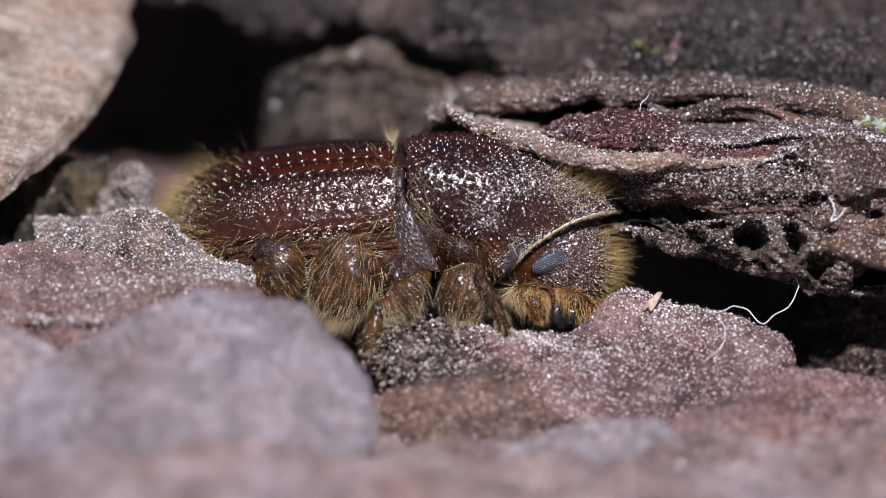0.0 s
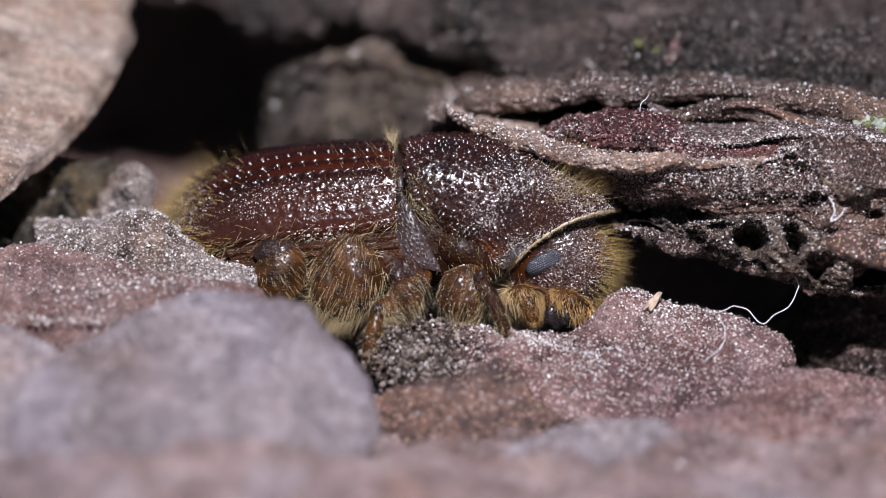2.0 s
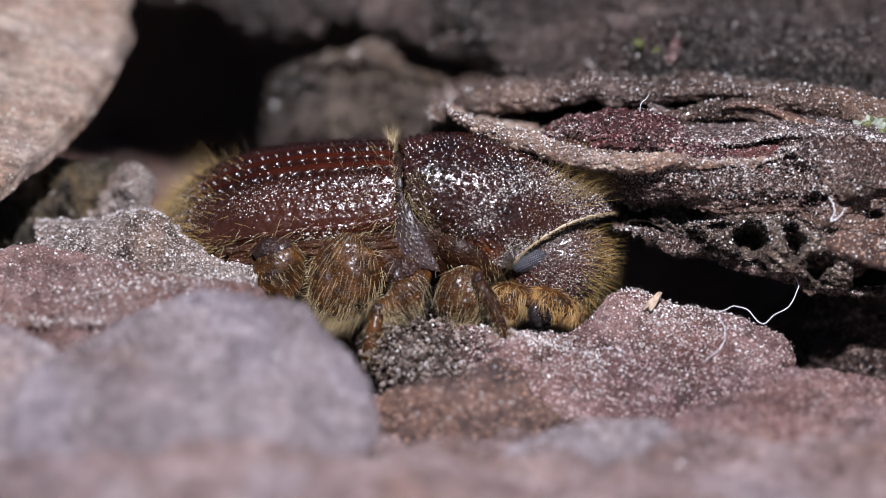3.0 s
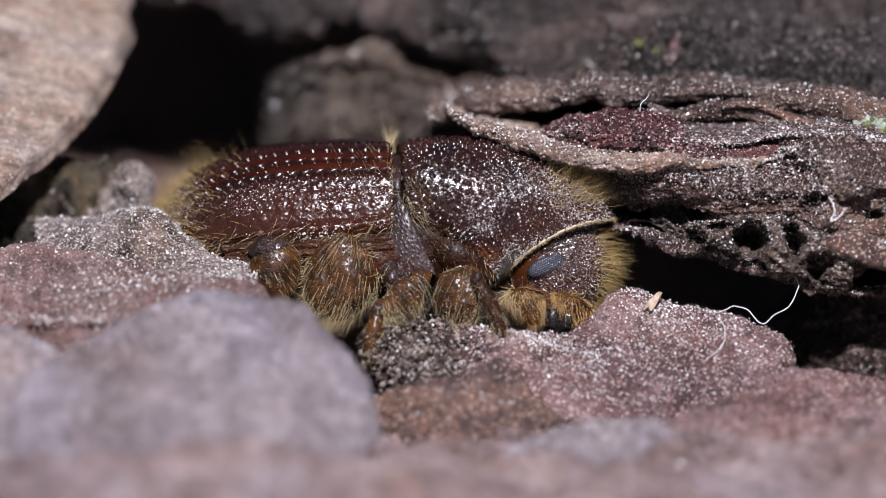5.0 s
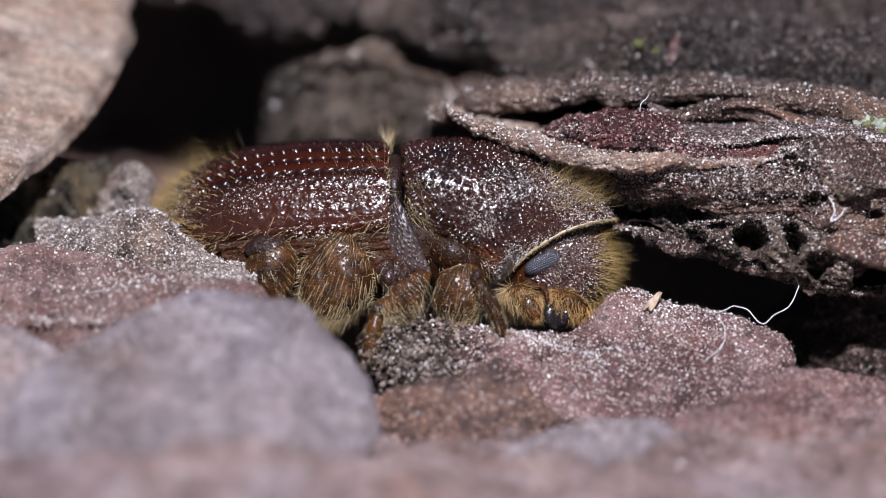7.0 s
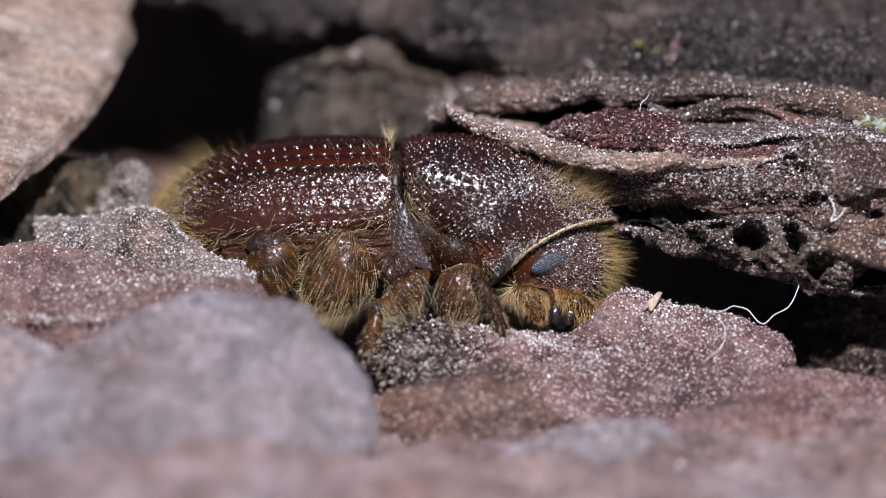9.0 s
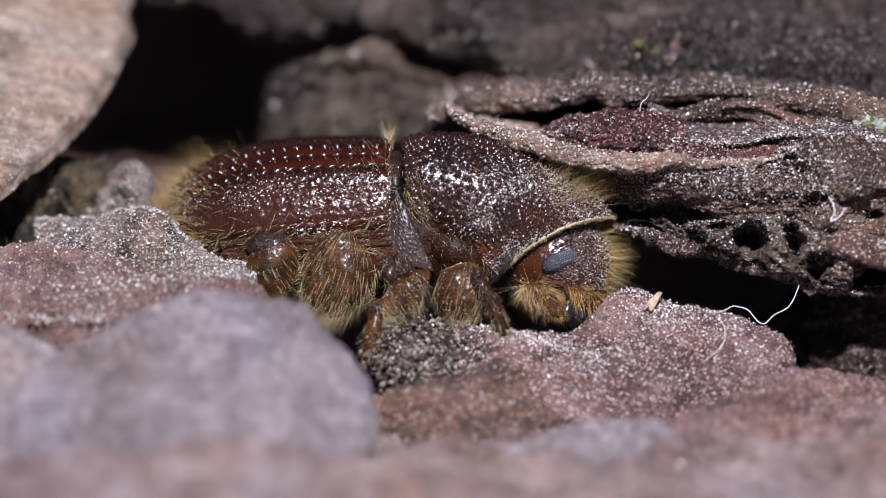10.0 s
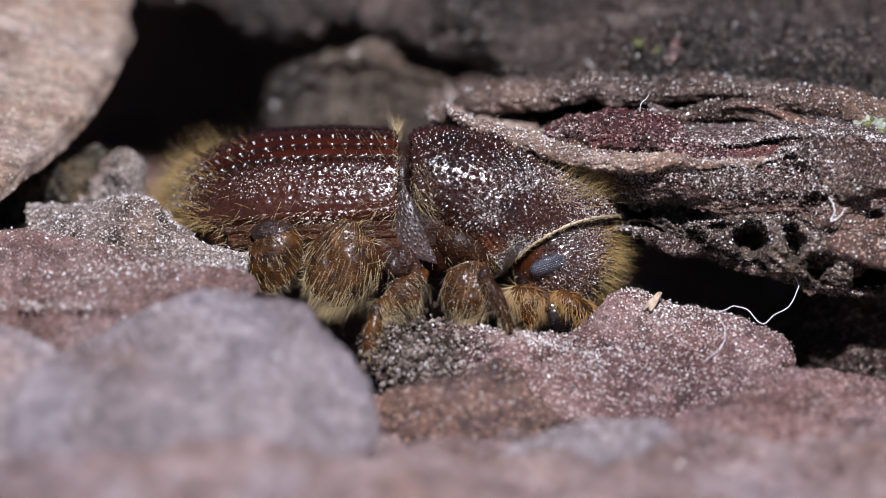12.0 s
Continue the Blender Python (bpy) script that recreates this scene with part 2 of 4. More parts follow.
BARK_UMBER = bark("umber_bark", (0.05, 0.032, 0.028), (0.128, 0.084, 0.07), (0.34, 0.19, 0.12), rough=0.22, speck=0.6)
SPONGE = bark("tan_spongy_bark", (0.035, 0.022, 0.016), (0.105, 0.073, 0.053), (0.28, 0.215, 0.16), relief=1.5, speck=1.0)
MOSS = plain("moss_green", (0.09, 0.1, 0.03), 0.5, 0.4, 20.0)
GRIT = crumb("pale_grit", [(0.0, (0.12, 0.08, 0.07)), (0.4, (0.32, 0.25, 0.22)), (0.7, (0.6, 0.55, 0.52)), (1.0, (0.86, 0.85, 0.83))], 0.12)
DUST = crumb("bark_meal", [(0.0, (0.3, 0.24, 0.21)), (0.5, (0.62, 0.55, 0.5)), (1.0, (0.9, 0.88, 0.85))], 0.25)
# near-white colour stands in for sun glints on these grains
GLINT_GRIT = crumb("glint_grit", [(0.0, (0.55, 0.5, 0.47)), (1.0, (0.92, 0.92, 0.93))], 0.08)
GRIT_DARK = crumb("brown_grit", [(0.0, (0.03, 0.022, 0.018)), (0.5, (0.12, 0.09, 0.07)), (1.0, (0.35, 0.29, 0.25))], 0.3)
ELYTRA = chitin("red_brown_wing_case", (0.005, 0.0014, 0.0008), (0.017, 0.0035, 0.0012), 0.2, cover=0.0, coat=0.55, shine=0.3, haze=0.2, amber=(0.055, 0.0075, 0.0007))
THORAX = chitin("dark_thorax", (0.006, 0.0016, 0.001), (0.03, 0.0062, 0.0028), 0.16, cells=26.0, depth=0.003, cover=0.05, coat=1.0, shine=0.5, haze=0.11, amber=(0.17, 0.046, 0.009))
PLEURA = chitin("grey_side_plate", (0.024, 0.0145, 0.0135), (0.05, 0.031, 0.029), 0.4, cover=0.1, coat=0.35, shine=0.3, haze=0.25)
HEAD = chitin("dark_head", (0.02, 0.009, 0.008), (0.05, 0.016, 0.011), 0.22, cells=21.0, depth=0.014, cover=0.34, coat=1.0, haze=0.15, bare=(0.95, -0.3, 1.12))
BELLY = chitin("brown_belly", (0.01, 0.0034, 0.001), (0.042, 0.0125, 0.0024), 0.42, cells=24.0, depth=0.01, cover=0.05, coat=0.05, shine=0.2)
LEG = chitin("amber_leg", (0.012, 0.0046, 0.001), (0.074, 0.027, 0.0042), 0.38, cells=30.0, depth=0.008, cover=0.0, coat=0.3, shine=0.15, haze=0.2, patch=5.0)
KNEE = chitin("black_brown_joint", (0.012, 0.006, 0.005), (0.03, 0.012, 0.008), 0.28, cells=26.0, depth=0.01, coat=0.3)
EYE_SKIN = chitin("facetted_eye", (0.02, 0.021, 0.03), (0.042, 0.044, 0.06), 0.25, coat=1.0, haze=0.14)
JAW = chitin("black_jaw", (0.004, 0.003, 0.003), (0.012, 0.009, 0.009), 0.2, coat=0.8)
HAIR = bristle("golden_bristle", (0.1, 0.058, 0.016), (0.5, 0.35, 0.14))
HAIR_GOLD = bristle("gold_bristle", (0.2, 0.12, 0.03), (0.66, 0.48, 0.19))
HAIR_PALE = bristle("straw_bristle", (0.2, 0.13, 0.05), (0.8, 0.65, 0.38))
HAIR_ORANGE = bristle("orange_bristle", (0.28, 0.12, 0.024), (0.66, 0.44, 0.18))
FRINGE = plain("cream_fringe", (0.5, 0.41, 0.28), 0.5, 0.25, 30.0)
SILK = plain("white_fibre", (0.8, 0.8, 0.82), 0.4, 0.05)
STRAW = plain("straw_chip", (0.36, 0.27, 0.19), 0.5, 0.3, 14.0)
LICHEN = plain("green_lichen", (0.1, 0.105, 0.03), 0.6, 0.4, 8.0)
LEAD_GREY = plain("pale_lichen", (0.24, 0.27, 0.21), 0.5, 0.4, 14.0)


# ---- bark: forms ----
def grit_on(thing, P, N, count, seed, sizes=(0.005, 0.024), material=None, where=None):
    """Pale crumbs lying on a surface, as one part of it."""
    rng = np.random.default_rng(seed)
    Q, M = P.reshape(-1, 3), N.reshape(-1, 3)
    # crumbs gather in drifts, and lie where the surface faces the light
    w = np.clip(fbm(Q, 1.1, 3, seed + 5) + 0.8, 0.1, 1) * np.clip(0.25 + M[:, 2] * 0.8 - M[:, 1] * 0.4, 0.02, 1)
    if where is not None:
        w = w * where.reshape(-1)
    i = rng.choice(len(Q), count, p=w / w.sum())
    size = sizes[0] + (sizes[1] - sizes[0]) * rng.random(count) ** 4
    at = Q[i] + rng.normal(0, 0.012, (count, 3)) + M[i] * (size * 0.3)[:, None]
    return tagged(part("grit", grit_mesh("grit", at, size, rng), material or GRIT, thing, "pale mineral crumbs, dust and painted glints"), kind="stuff")


def flake(name, rim, d0, lean, turn, thick, material, seed, rag=0.05, relief=0.08, crown=0.15, parent=None, n=420, rings=90, grit=500, fine=0.03, wave=1.0, grain=(1, 1, 1), coarse=(0.005, 0.024), bevel=0.0):
    """A loose plate of bark. bevel: how far its back stands out past its front. rim: its outline; d0: depth at its middle; lean: how fast it runs away uphill; turn: the same sideways."""
    c = np.array([site(*p) for p in rim])
    o = smooth(c, n, closed=True)
    mid = o.mean(0)
    out = o - mid
    lead = np.concatenate([o, np.full((n, 1), seed * 3.7)], 1)
    o = o + out / np.linalg.norm(out, axis=1, keepdims=True) * (rag * fbm(lead, 1.6, 5, seed, 0.62))[:, None]
    out = o - mid
    r = np.concatenate([[0.002], np.linspace(0.02, 0.985, rings) ** 0.8, [0.992, 1.0]])
    nrm = np.array([turn, -1.0, lean])
    nrm /= np.linalg.norm(nrm)
    uv = mid[None, None] + r[:, None, None] * out[None]
    flat = np.stack([uv[..., 0], d0 + turn * (uv[..., 0] - mid[0]) + lean * (uv[..., 1] - mid[1]), uv[..., 1]], -1)
    rough = relief * fbm(flat, wave, 5, seed, 0.55, grain) + fine * fbm(flat, 9.0, 4, seed + 9, 0.6, grain)
    edge = np.clip((1 - r) / 0.06, 0, 1)[:, None] ** 0.5
    front = flat + nrm * (rough + crown * (1 - r[:, None] ** 2) - thick * 0.35 * (1 - edge))[..., None]
    rb = np.linspace(0.995 + bevel, 0.01, 24)
    uvb = mid[None, None] + rb[:, None, None] * out[None]
    flatb = np.stack([uvb[..., 0], d0 + turn * (uvb[..., 0] - mid[0]) + lean * (uvb[..., 1] - mid[1]), uvb[..., 1]], -1)
    back = flatb - nrm * (thick * (0.75 + 0.25 * np.clip((1 + bevel - rb) / 0.1, 0, 1))[:, None] + 0.5 * relief * fbm(flatb, 1.5, 3, seed + 3) - crown * (1 - rb[:, None] ** 2))[..., None]
    # the broken rim between the two faces
    steps = []
    for f in (0.25, 0.5, 0.75):
        row = front[-1] * (1 - f) + back[0] * f
        row[:, [0, 2]] += out * 0.012 * math.sin(math.pi * f) / 1.0
        row += 0.025 * np.stack([fbm(row, 6, 4, seed + k) for k in (21, 22, 23)], -1)
        steps.append(row)
    P = np.concatenate([front, np.array(steps), back])
    N = normals(P, True)
    if (N[5:40, :, 1] > 0).mean() > 0.5:
        N = -N
        flip = False
    else:
        flip = True
    ob = part(name, grid_mesh(name, P, wrap=True, flip=not flip), material, parent)
    if grit:
        high = np.clip((P[:len(r), :, 2] - o[:, 1].min()) / np.ptp(o[:, 1]), 0.05, 1) ** (1.6 if grit > 1500 else 0.5)
        grit_on(ob, P[:len(r)], N[:len(r)], grit, seed + 40, coarse, where=high)
    if grit > 1500:
        grit_on(ob, P[:len(r)], N[:len(r)], grit // 2, seed + 45, (0.005, 0.018), GLINT_GRIT, high)
    return ob


def ledge(name, edge, d_front, thick, depth, rise, material, seed, n=420, relief=0.06, fine=0.03, rag=0.05, grit=500, droop=0.0, parent=None, stretch=(0.5, 1, 1), face_steps=40, holes=0.0, ridged=False, pits=()):
    """A bark layer that runs back into the trunk, seen on its broken front edge. edge: rows of place, top edge first; thick: rows along it."""
    c = smooth([site(*p) for p in edge], n)
    t = np.linspace(0, 1, n)
    th = np.interp(t, np.linspace(0, 1, len(thick)), thick)
    df = np.interp(t, np.linspace(0, 1, len(d_front)), d_front)
    lead = np.stack([c[:, 0], np.full(n, seed * 2.1), np.zeros(n)], -1)
    v_top = c[:, 1] + rag * fbm(lead, 2.2, 5, seed, 0.6)
    df = df + rag * 1.5 * fbm(lead, 1.7, 5, seed + 4, 0.6)
    th = th * (1 + 0.25 * fbm(lead, 1.3, 4, seed + 8))
    sec = []
    for f in np.linspace(1, 0, 46) ** 1.7:                       # upper face, back to front
        sec.append(np.stack([c[:, 0], df + 0.06 + f * depth, v_top + f * rise], -1))
    for f in np.linspace(0.04, 0.96, face_steps):                # front face, downwards
        bulge = 0.5 * np.minimum(th, 0.5) * math.sin(math.pi * f) ** 0.6
        sec.append(np.stack([c[:, 0], df + 0.06 - bulge + droop * f, v_top - f * th], -1))
    for f in np.linspace(0, 1, 20) ** 1.5:                       # underside
        sec.append(np.stack([c[:, 0], df + 0.06 + droop + f * depth, v_top - th + f * rise * 0.8], -1))
    P = np.array(sec).transpose(1, 0, 2)
    N = normals(P, True)
    if (N[:, 46 + face_steps // 2, 1]).mean() > 0:
        N = -N
        flip = False
    else:
        flip = True
    move = relief * fbm(P, 1.6, 5, seed, 0.6, stretch, ridged) + 0.7 * fine * fbm(P, 14, 4, seed + 9, 0.62, (0.4, 1, 1))
    if holes:
        h = fbm(P, 1.5, 3, seed + 31, 0.5, (0.7, 1, 1.3))
        move = move - holes * np.clip(h - 0.25, 0, 0.5) * 2
    P = P + N * move[..., None]
    face = np.zeros(P.shape[1])
    face[46:46 + face_steps] = 1
    for x, y, rx, ry, deep in pits:                              # caves in the front face
        u, v = site(x, y)
        du, dv = [P[..., k] - c + 0.07 * fbm(P, 3.2, 4, seed + 61 + k, 0.6) for k, c in ((0, u), (2, v))]
        P[..., 1] += face * deep * np.exp(-((du / rx * 150) ** 2 + (dv / ry * 150) ** 2) ** 2)
    ob = part(name, grid_mesh(name, P, wrap=True, flip=not flip, caps=True), material, parent)
    if grit:
        grit_on(ob, P, N, 2 * grit, seed + 40, (0.003, 0.02))
    if grit > 1500:
        grit_on(ob, P, N, grit // 2, seed + 45, (0.004, 0.016), GLINT_GRIT)
    return ob


def surface_of(ob):
    """Places (mm) and normals of a thing's vertices."""
    n = len(ob.data.vertices)
    co, no = np.empty(n * 3, np.float32), np.empty(n * 3, np.float32)
    ob.data.vertices.foreach_get("co", co)
    ob.data.vertices.foreach_get("normal", no)
    return co.reshape(-1, 3).astype(float) / MM, no.reshape(-1, 3).astype(float)


# ---- the ground of bark: one sheet, a cleft along the beetle, a rise behind it ----
def spread(inner, step, outer):
    a = list(np.arange(-inner, inner + 1e-6, step))
    x, s = inner, step
    while x < outer:
        s *= 1.25
        x += s
        a = [-x] + a + [x]
    return np.array(a)


gx = spread(7.0, 0.035, 60)
gy = spread(7.0, 0.035, 60)
X, Y = np.meshgrid(gx, gy, indexing="ij")
profile = np.array([(-90, -14), (-40, -10.6), (-12, -4.6), (-6, -3.18), (-3, -2.5), (-1.2, -2.12), (0.0, -1.8), (0.5, -1.62), (0.9, -1.62), (1.6, -2.2), (3.0, -2.4), (5.0, -2.4), (12, -3.5), (40, 3), (90, 8)])
Z = np.interp(Y, profile[:, 0], profile[:, 1])
flat = np.stack([X, Y, np.zeros_like(X)], -1)
near = 1 / (1 + (np.abs(X) / 60) ** 2 + (np.abs(Y) / 60) ** 2)
Z = Z + near * (0.2 * fbm(flat, 0.45, 4, 3) + 0.2 * fbm(flat, 1.5, 4, 5, 0.55, (0.7, 1, 1)) + 0.03 * fbm(flat, 8, 4, 7, 0.6))
Z = Z + 0.36 * np.exp(-((Y + 4.4) / 0.8) ** 2) / (1 + np.exp((X + 0.6) * 4))
Z = Z + -0.1 * np.exp(-((X - 4.6) / 1.3) ** 2 - ((Y + 0.5) / 0.7) ** 2)
P = np.stack([X, Y, Z], -1)
ground = tagged(part("ground", grid_mesh("ground", P), BARK_FRONT), "weathered lilac-brown pine bark, out of focus towards the lens", "bark", kind="structure")
inner = (np.abs(X) < 6) & (Y > -6.5) & (Y < 1.0)
grit_on(ground, P, normals(P, False), 1500, 91, (0.006, 0.03), where=inner.astype(float))

# larger pale crumbs added to read as glints out of focus
grit_on(ground, P, normals(P, False), 480, 93, (0.018, 0.045), where=inner.astype(float))

# ---- bark behind the beetle ----
back_ridge = tagged(ledge("bark_ridge", [(462, 300), (466, 180), (482, 132), (540, 100), (640, 90), (720, 106), (800, 134), (900, 160), (1100, 180)], [4.0, 3.6, 3.4, 3.0, 2.6], [2.4, 2.6, 2.6, 2.4], 3.0, -0.2, BARK_RIDGE, 11, relief=0.09, fine=0.06, rag=0.07, grit=900, droop=1.6, stretch=(1, 1, 1)),
                    "weathered grey-brown ridge of bark behind the beetle", "bark")
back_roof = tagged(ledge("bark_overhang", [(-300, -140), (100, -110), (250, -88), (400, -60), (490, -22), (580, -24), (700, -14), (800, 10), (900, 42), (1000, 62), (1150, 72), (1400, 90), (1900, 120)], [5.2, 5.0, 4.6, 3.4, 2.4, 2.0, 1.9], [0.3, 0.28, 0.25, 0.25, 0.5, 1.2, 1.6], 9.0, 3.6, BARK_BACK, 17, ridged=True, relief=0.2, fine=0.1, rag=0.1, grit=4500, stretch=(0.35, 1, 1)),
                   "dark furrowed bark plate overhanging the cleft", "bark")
ROOF = surface_of(back_roof)
# bright grains added on ridge and roof as blurred highlights
grit_on(back_ridge, *surface_of(back_ridge), 130, 185, (0.014, 0.045), GLINT_GRIT)
grit_on(back_roof, *ROOF, 300, 181, (0.016, 0.06), GLINT_GRIT)
# added sheet in dark bark, closing the cleft where only shade shows
back_wall = tagged(part("cleft_backing", grid_mesh("cleft_backing", np.stack([np.linspace(-14, 14, 90)[:, None] + 0 * np.linspace(-6, 9, 60)[None], 12.0 + 0.6 * fbm(np.stack([np.linspace(-14, 14, 90)[:, None] + 0 * np.linspace(-6, 9, 60)[None], 0 * np.zeros((90, 60)), 0 * np.linspace(-14, 14, 90)[:, None] + np.linspace(-6, 9, 60)[None]], -1), 0.4, 4, 2), 0 * np.linspace(-14, 14, 90)[:, None] + np.linspace(-6, 9, 60)[None]], -1)), BARK_DARK),
                   "added dark sheet closing the shaded end of the cleft", "bark", kind="structure")
back_floor = tagged(flake("bark_slab", [(20, 310), (90, 214), (200, 190), (330, 212), (420, 280), (420, 420), (250, 480), (60, 450)], 7.6, 0.9, 0.0, 0.8, BARK_UMBER, 23, rag=0.05, relief=0.1, grit=100, n=260, rings=50),
                    "brown slab of bark in the shade of the cleft", "bark")

# ---- bark over the beetle's thorax and head ----
WINE = bark("wine_red_bark", (0.02, 0.004, 0.004), (0.085, 0.02, 0.018), (0.2, 0.09, 0.08), speck=0.9, relief=0.9, stretch=(0.6, 1, 1))
main = ledge("bark_plate", [(1040, 296), (1100, 290), (1180, 286), (1300, 286), (1370, 264), (1430, 250), (1568, 262), (1800, 290)], [0.7, 0.35, 0.2, 0.1, 0.03, 0.0, 0.0, 0.0], [0.24, 0.34, 0.5, 0.72, 1.2, 1.6, 1.75, 1.75], 4.5, 0.4, BARK_DARK, 29, n=820, relief=0.06, fine=0.05, rag=0.04, grit=9000, ridged=True, droop=0.22, face_steps=190, holes=0.16, stretch=(0.3, 1, 1.3),
             pits=[(1393, 276, 10, 9, 0.4), (1445, 345, 22, 10, 0.3), (1478, 482, 19, 15, 0.5), (1420, 400, 18, 12, 0.4), (1540, 380, 24, 8, 0.25)])
tagged(main, "thick dark flaking bark plate with pits, above a hollow", "bark")
scab = flake("crust", [(1470, 296), (1492, 272), (1530, 262), (1562, 276), (1575, 310), (1556, 336), (1520, 348), (1488, 334)], -0.06, 0.35, 0.05, 0.08, SPONGE, 127, rag=0.22, relief=0.12, crown=0.0, parent=main, n=260, rings=60, fine=0.06, grit=250, wave=3.0)
tagged(scab, "brown crumbly patch")
sheet = tagged(ledge("bark_flake", [(1150, 214), (1176, 226), (1200, 243), (1260, 247), (1320, 246), (1372, 238), (1450, 240), (1568, 256), (1700, 280)], [0.3, 0.2, 0.12, 0.08, 0.08, 0.1], [0.04, 0.06, 0.06, 0.06, 0.05], 1.0, 0.34, BARK_GREY, 119, relief=0.035, fine=0.03, rag=0.025, grit=2600), "smooth violet-grey bark sheet with sparkling edge", "bark", "bark layers")
web = tagged(ledge("bark_web", [(1090, 356), (1150, 352), (1200, 362), (1270, 372), (1340, 376), (1420, 384), (1510, 420)], [0.85, 0.5, 0.3, 0.2, 0.12, 0.1], [0.3, 0.4, 0.5, 0.6, 0.78, 0.8, 0.6], 1.4, 0.1, SPONGE, 131, n=560, relief=0.1, fine=0.07, rag=0.05, grit=2400, face_steps=110, holes=0.3,
                   pits=[(1150, 382, 58, 28, 1.4), (1222, 420, 22, 12, 0.7), (1326, 428, 27, 26, 1.0), (1402, 432, 15, 32, 0.7), (1270, 398, 14, 9, 0.35), (1450, 470, 16, 22, 0.6)]), "spongy tan-brown rotted bark with dark holes", "bark", "bark layers")
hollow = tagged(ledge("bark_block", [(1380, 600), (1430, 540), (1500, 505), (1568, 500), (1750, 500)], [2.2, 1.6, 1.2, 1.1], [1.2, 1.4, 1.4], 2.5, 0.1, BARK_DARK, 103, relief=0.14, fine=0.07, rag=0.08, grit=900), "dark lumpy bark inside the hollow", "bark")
# bright grains added in the hollow as blurred highlights
grit_on(hollow, *surface_of(hollow), 90, 183, (0.012, 0.04), GLINT_GRIT)
lip = tagged(ledge("bark_lip", [(1088, 396), (1140, 406), (1200, 428), (1260, 436), (1310, 450), (1360, 472), (1420, 492), (1480, 504), (1568, 512), (1750, 540)], [0.8, 0.5, 0.3, 0.2, 0.1, 0.06], [0.1, 0.16, 0.15, 0.12, 0.12, 0.1], 1.0, 0.08, BARK_DARK, 31, relief=0.06, fine=0.05, rag=0.05, grit=1600),
             "thin ragged lower lip of the bark plate", "bark")
strip = tagged(ledge("bark_flake", [(792, 188), (830, 212), (880, 226), (940, 240), (1000, 262), (1050, 272), (1092, 276), (1160, 276), (1250, 284), (1330, 284), (1390, 272)], [1.0, 0.6, 0.3, 0.1, 0.0, 0.0, 0.02, 0.08, 0.12], [0.08, 0.14, 0.17, 0.19, 0.2, 0.18, 0.12, 0.1, 0.08, 0.05], 2.0, 0.2, BARK_TAN, 37, n=560, relief=0.03, fine=0.045, rag=0.03, grit=2600, stretch=(1, 1, 1)),
               "thin tan bark flake curling over the thorax", "bark", "bark layers")
upper = tagged(ledge("bark_flake", [(760, 196), (800, 180), (830, 166), (900, 157), (1000, 149), (1045, 138), (1140, 146), (1240, 134), (1340, 146), (1450, 158), (1510, 166), (1568, 184), (1750, 215)], [1.7, 1.4, 1.15, 1.0, 0.9, 0.75, 0.65], [0.2, 0.26, 0.32, 0.34, 0.3, 0.32, 0.4, 0.42, 0.4], 3.0, 0.35, BARK_BROWN, 41, n=560, relief=0.05, fine=0.045, rag=0.04, grit=2200),
               "long curved bark layer, brown with gritty edge", "bark", "bark layers")
under = tagged(ledge("bark_flake", [(1090, 214), (1150, 204), (1200, 196), (1260, 180), (1330, 182), (1400, 196), (1480, 220), (1560, 244), (1700, 268)], [0.85, 0.8, 0.75, 0.7, 0.6, 0.55], [0.2, 0.25, 0.3, 0.3, 0.3], 2.0, 0.1, BARK_BROWN, 45, relief=0.05, fine=0.04, rag=0.03, grit=900), "low brown bark layer beneath a longer one", "bark", "bark layers")
blade = tagged(ledge("bark_flake", [(1280, 186), (1340, 184), (1420, 206), (1500, 230), (1568, 250), (1700, 268)], [0.62, 0.55, 0.42, 0.36], [0.05, 0.08, 0.1, 0.1], 1.2, 0.1, BARK_UMBER, 43, relief=0.025, fine=0.025, rag=0.03, grit=500),
               "thin dark bark blade between thicker layers", "bark", "bark layers")
recess = tagged(ledge("bark_core", [(960, 236), (1000, 214), (1050, 206), (1110, 204), (1170, 214), (1220, 246), (1330, 256), (1480, 264), (1700, 280)], [0.6, 0.5, 0.42, 0.36, 0.36], [0.3, 0.45, 0.5, 0.45, 0.35, 0.3], 2.0, 0.1, WINE, 47, n=480, relief=0.07, fine=0.06, rag=0.04, grit=1800, face_steps=60),
                "broken wine-red inner bark between two layers", "bark")

# ---- bark at the tail end ----
left_plate = tagged(flake("bark_plate", [(-260, -120), (60, -130), (205, -40), (208, 8), (222, 40), (200, 96), (168, 160), (118, 228), (52, 284), (-16, 340), (-200, 470), (-330, 300)], 1.6, 0.85, 0.35, 0.3, BARK_PALE, 53, rag=0.03, relief=0.07, crown=0.06, grit=220, fine=0.02, n=520, rings=110, wave=0.8, grain=(0.5, 1.5, 1.5), bevel=0.05),
                    "pale tan inner bark plate, sunlit, with sharp edge", "bark")
left_flake = flake("bark_flake", [(456, 500), (456, 532), (330, 600), (100, 640), (-160, 620), (-180, 440), (0, 424), (80, 424), (140, 436), (200, 452), (260, 468), (330, 484), (400, 492)], -0.5, 1.05, -0.1, 0.3, BARK_ROSE, 59, rag=0.03, relief=0.06, crown=0.05, grit=2500, fine=0.03, n=620, rings=130)
tagged(left_flake, "red-brown bark flake with a grey crumbly crest", "bark")
